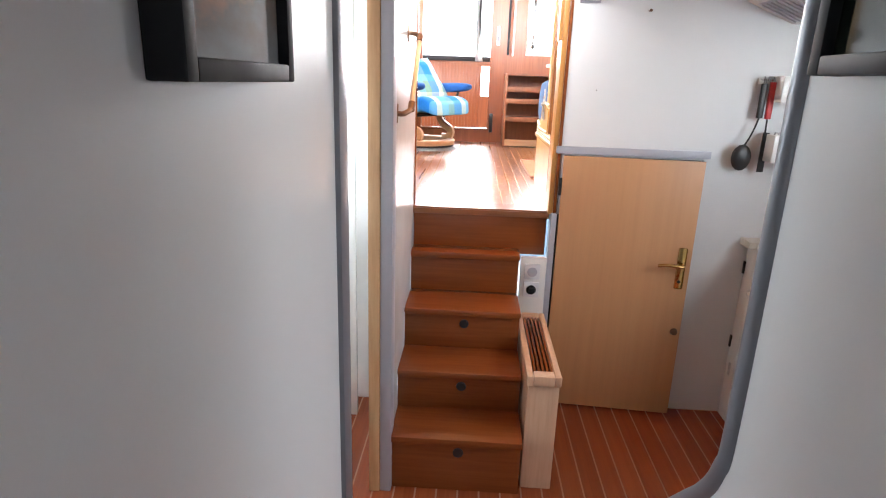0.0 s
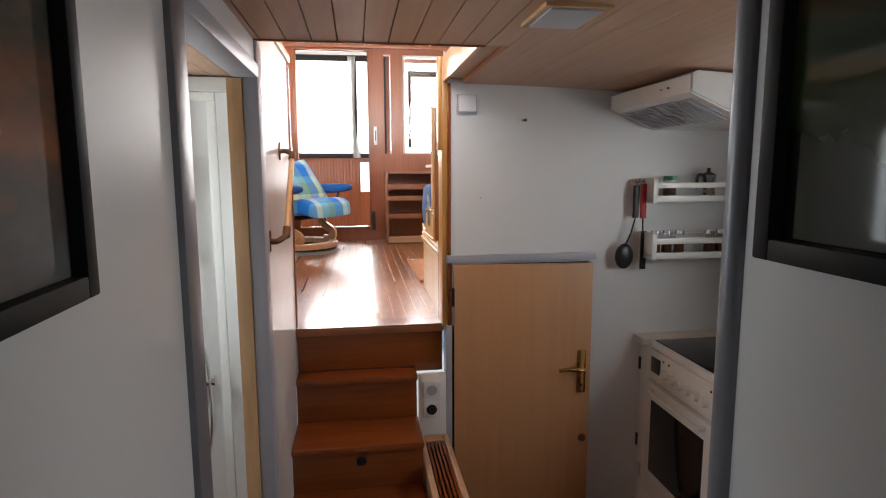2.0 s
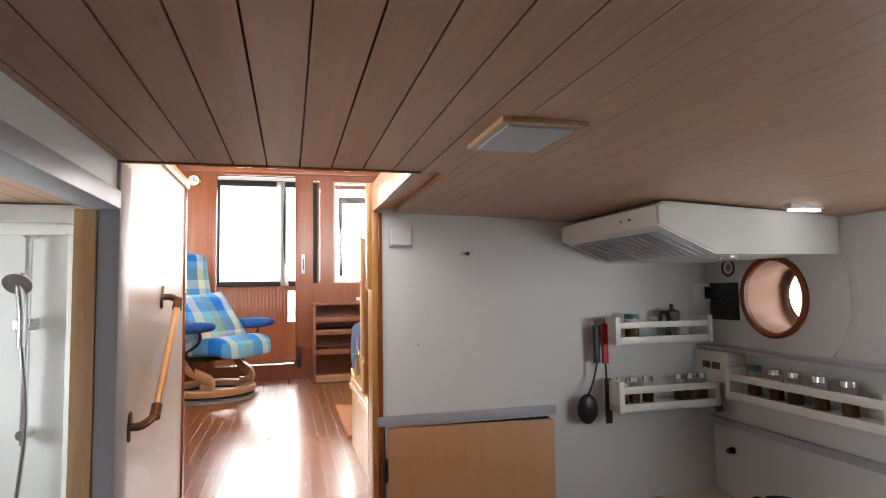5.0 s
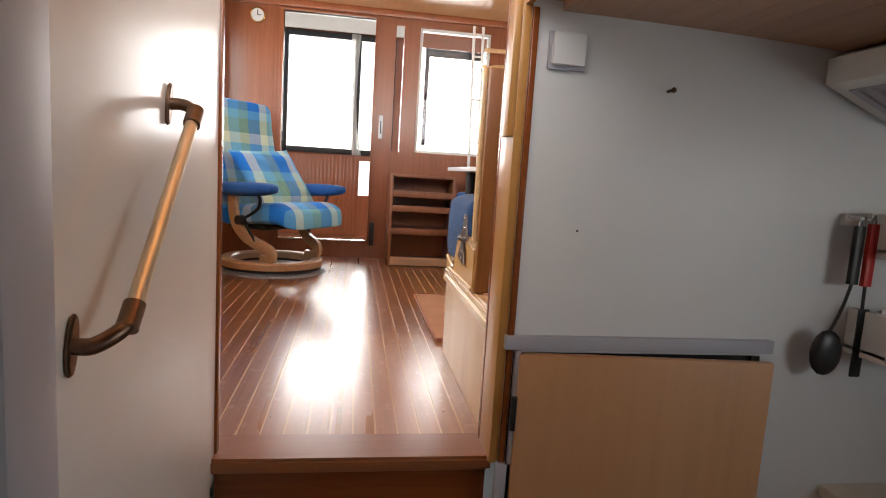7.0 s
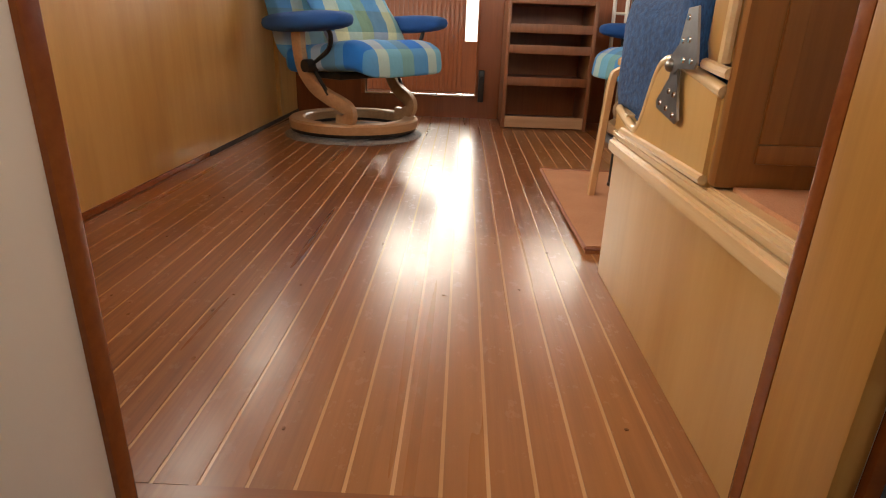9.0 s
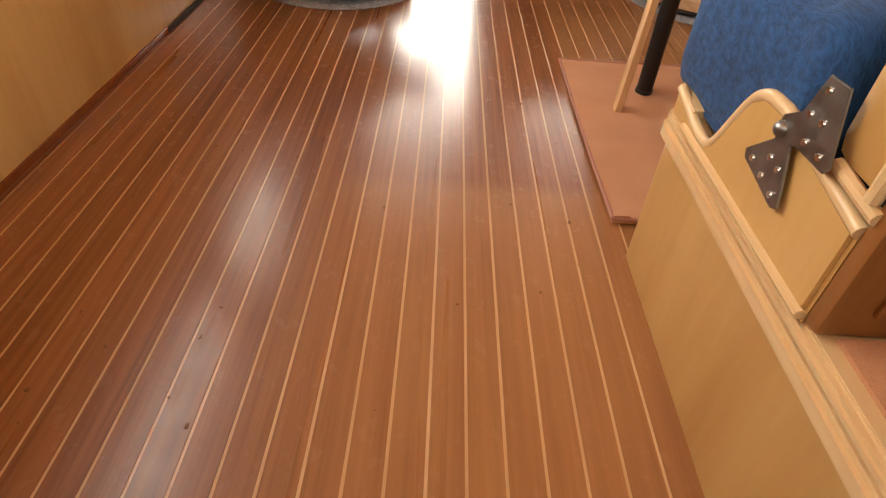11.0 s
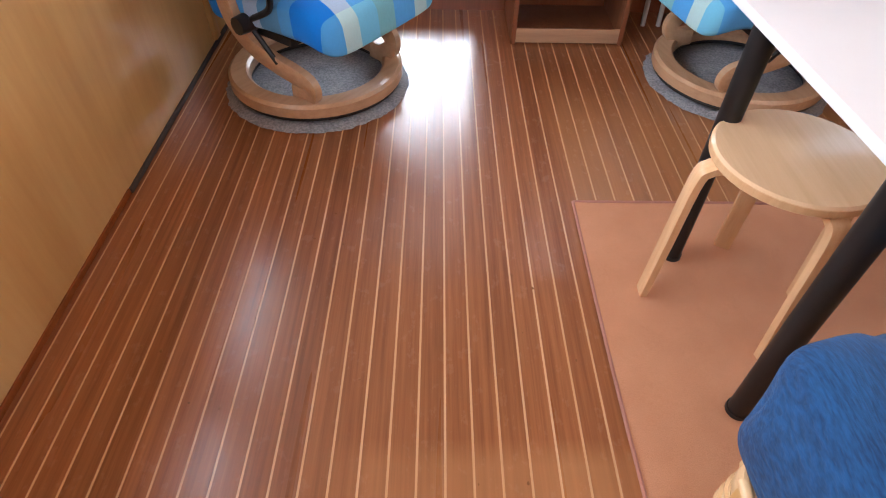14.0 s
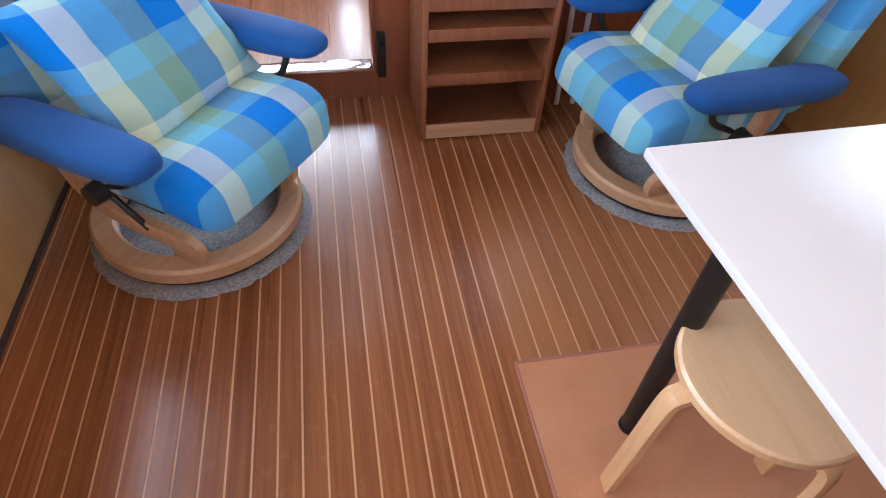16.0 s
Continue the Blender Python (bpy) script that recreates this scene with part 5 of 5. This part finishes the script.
# ---- recliners ----
def recliner(label):
    """Reclining chair facing +x, built at the origin."""
    c = new("recliner")
    BASE[c.name] = Matrix.Identity(4)
    tagged(c, label, "armchair", "recliners on round mats")
    rg = part("base_ring", ring(bmesh.new(), (0, 0), 0.32, 0.245, 0.030, 0.075, 64, 0.010), CHERRY, c, "laminated beech base ring")
    part("glide", ring(bmesh.new(), (0, 0), 0.312, 0.25, 0.014, 0.030, 64, 0.002), BLACK, rg)
    for s in (1, -1):
        part("leg", slat(bmesh.new(), [(0.105, 0.20 * s, 0.082), (0.155, 0.20 * s, 0.080), (0.192, 0.205 * s, 0.105), (0.192, 0.212 * s, 0.140), (0.15, 0.225 * s, 0.166), (0.09, 0.24 * s, 0.190), (0.025, 0.262 * s, 0.232), (-0.02, 0.283 * s, 0.30), (-0.034, 0.294 * s, 0.38), (-0.036, 0.298 * s, 0.485)], 0.034, 0.064, (0, 1, 0)), CHERRY, c, "curved beech leg")
        bm = pillow(bmesh.new(), 0.275, 0.068, 0.042, Matrix.Translation((0.038, 0.315 * s, 0.511)) @ Matrix.Rotation(radians(-3), 4, 'Y'), 0.7, 0.55, 32, 12, 0.03)
        part("arm_pad", bm, ARMPAD, c, "blue wool arm pad", 80)
        part("arm_strut", tube(bmesh.new(), [(0.17, 0.318 * s, 0.50), (0.185, 0.30 * s, 0.46), (0.15, 0.285 * s, 0.40), (0.04, 0.27 * s, 0.34)], 0.0105, 8), BLACKM, c)
        kb = part("tension_knob", cyl(bmesh.new(), (0.02, 0.255 * s, 0.325), (0.02, 0.315 * s, 0.325), 0.032, 0.028, 12), BLACK, c)
        part("lever", tube(bmesh.new(), [(0.02, 0.27 * s, 0.32), (0.07, 0.26 * s, 0.25), (0.10, 0.25 * s, 0.20)], 0.009, 8), BLACKM, kb)
    part("under_frame", boxed((-0.14, -0.24, 0.27), (0.17, 0.24, 0.30), 0.008), BLACKM, c)
    # seat: thick cushion, rounded and rolled over at the front
    bm = pillow(bmesh.new(), 0.290, 0.276, 0.066, Matrix.Translation((0.083, 0, 0.362)) @ Matrix.Rotation(radians(-6), 4, 'Y'), 0.36, 0.22, 72, 24, 0.025)
    for v in bm.verts:
        if v.co.x > 0.22:
            v.co.z -= (v.co.x - 0.22) ** 2 * 2.4
        v.co.z += 0.006 * noise.noise(v.co * 8) + 0.004 * abs(noise.noise(v.co * 17))
    part("seat", bm, CHECK_SEAT, c, "checked blue and cream seat cushion", 80)
    # back: leaning below, the headrest bent upright again
    bm = pillow(bmesh.new(), 0.058, 0.275, 0.370, Matrix.Translation((0, 0, 0.370)), 0.20, 0.34, 56, 48, 0.02)
    for v in bm.verts:
        h = v.co.z
        lean = -h * math.tan(radians(20)) if h < 0.42 else -0.42 * math.tan(radians(20)) - (h - 0.42) * math.tan(radians(3))
        soft = 0.018 * math.cos(min(1, abs(h - 0.42) / 0.12) * math.pi / 2)
        v.co.y *= 1.0 - 0.04 * max(0, (h - 0.45) / 0.3)
        v.co.x += lean + soft - 0.17 + 0.006 * noise.noise(v.co * 6) - 0.010 * math.exp(-((h - 0.43) / 0.018) ** 2)
        v.co.z += 0.325
    bk = part("backrest", bm, CHECK_BACK, c, "tall checked backrest", 80)
    # loose pillow propped on the seat, pinched at its corners and creased along the foot
    bm = bmesh.new()
    n = 30
    tilt = Matrix.Translation((-0.012, 0.01, 0.578)) @ Matrix.Rotation(radians(-35), 4, 'Y') @ Matrix.Rotation(radians(4), 4, 'X')
    for side in (1, -1):
        grid = []
        for i in range(n + 1):
            row = []
            for j in range(n + 1):
                u, w = 2 * i / n - 1, 2 * j / n - 1
                puff = max(0.0, (1 - u ** 4) * (1 - w ** 4)) ** 0.6
                pull = 1 - 0.07 * (1 - u * u) * w * w
                p = Vector((side * 0.052 * puff, 0.262 * u * (1 - 0.06 * (1 - w * w) * u * u), 0.215 * w * pull))
                if puff > 0.02:
                    crease = 0.010 * noise.noise(Vector((u * 3, w * 3, side))) + 0.012 * abs(noise.noise(Vector((u * 7 + 3, w * 5, side)))) * (1.2 - w) * 0.6
                    p.x += crease * puff
                row.append(bm.verts.new(tilt @ p))
            grid.append(row)
        for i in range(n):
            for j in range(n):
                f = (grid[i][j], grid[i + 1][j], grid[i + 1][j + 1], grid[i][j + 1])
                bm.faces.new(f if side > 0 else f[::-1])
    bmesh.ops.remove_doubles(bm, verts=bm.verts[:], dist=1e-4)
    part("lumbar_pillow", bm, CHECK_BACK, bk, "loose checked pillow", 80)
    return c


chair = recliner("checked blue recliner on a round beech base beside the wall")
chair.matrix_world = pose(-0.217, 5.66, 0.012, 0, 0, -36.5)
other = copy_thing(chair, pose(1.40, 5.725, 0.012, 0, 0, 191))
other["label"] = "checked blue recliner on a round beech base behind the table"


def round_mat(x, y, label):
    bm = bmesh.new()
    rnd = random.Random(int(x * 100))
    seg, rr = 160, 10
    centre = bm.verts.new((x, y, 0.012))
    prev = None
    for j in range(1, rr + 1):
        row = []
        for k in range(seg):
            r = 0.343 * j / rr * (1 + (0.02 * noise.noise((k * 0.45, x, y)) + rnd.uniform(-0.008, 0.008) if j == rr else 0))
            z = 0.012 + rnd.uniform(-0.0012, 0.0012) if j < rr else 0.002
            a = 2 * math.pi * k / seg
            row.append(bm.verts.new((x + r * math.cos(a), y + r * math.sin(a), z)))
        for k in range(seg):
            if prev:
                bm.faces.new((prev[k], row[k], row[(k + 1) % seg], prev[(k + 1) % seg]))
            else:
                bm.faces.new((centre, row[k], row[(k + 1) % seg]))
        prev = row
    bmesh.ops.recalc_face_normals(bm, faces=bm.faces[:])
    return single("round_mat", bm, MAT, label, "mat", "round mats", smooth=80)


round_mat(-0.217, 5.653, "round grey shaggy mat under the recliner by the wall")
round_mat(1.40, 5.721, "round grey shaggy mat under the recliner by the table")

# ---- crumbs on the saloon floor ----
rnd = random.Random(7)
bm = bmesh.new()
for k in range(60):
    x, y, r = rnd.uniform(-0.5, 0.6), rnd.uniform(3.3, 5.0), rnd.uniform(0.0015, 0.0042)
    bmesh.ops.create_icosphere(bm, subdivisions=1, radius=r, matrix=Matrix.Translation((x, y, 0.001)) @ Matrix.Diagonal((1, rnd.uniform(0.5, 1.6), 0.4, 1)))
single("floor_crumbs", bm, SPICE, "tiny dark crumbs scattered on the teak floor", "crumbs", kind="stuff")
# ---- scrap under the far recliner ----
single("paper_scrap", boxed((1.43, 5.335, 0.0), (1.465, 5.355, 0.004), 0.001), LAMINATE, "small white scrap lying beside the round mat", "scrap")

# ---- floor pieces ----
upper = bpy.data.objects["floor_base"]
pitch, line = 0.058, 0.143
k0, k1 = math.ceil((XP - line) / pitch), math.floor((XS - line) / pitch)
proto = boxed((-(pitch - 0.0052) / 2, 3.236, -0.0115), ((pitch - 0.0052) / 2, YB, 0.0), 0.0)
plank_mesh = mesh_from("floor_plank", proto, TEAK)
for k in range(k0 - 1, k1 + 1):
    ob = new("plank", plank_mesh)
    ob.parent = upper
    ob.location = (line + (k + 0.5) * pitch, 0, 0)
lower = bpy.data.objects["lower_floor_base"]
lp = 0.085
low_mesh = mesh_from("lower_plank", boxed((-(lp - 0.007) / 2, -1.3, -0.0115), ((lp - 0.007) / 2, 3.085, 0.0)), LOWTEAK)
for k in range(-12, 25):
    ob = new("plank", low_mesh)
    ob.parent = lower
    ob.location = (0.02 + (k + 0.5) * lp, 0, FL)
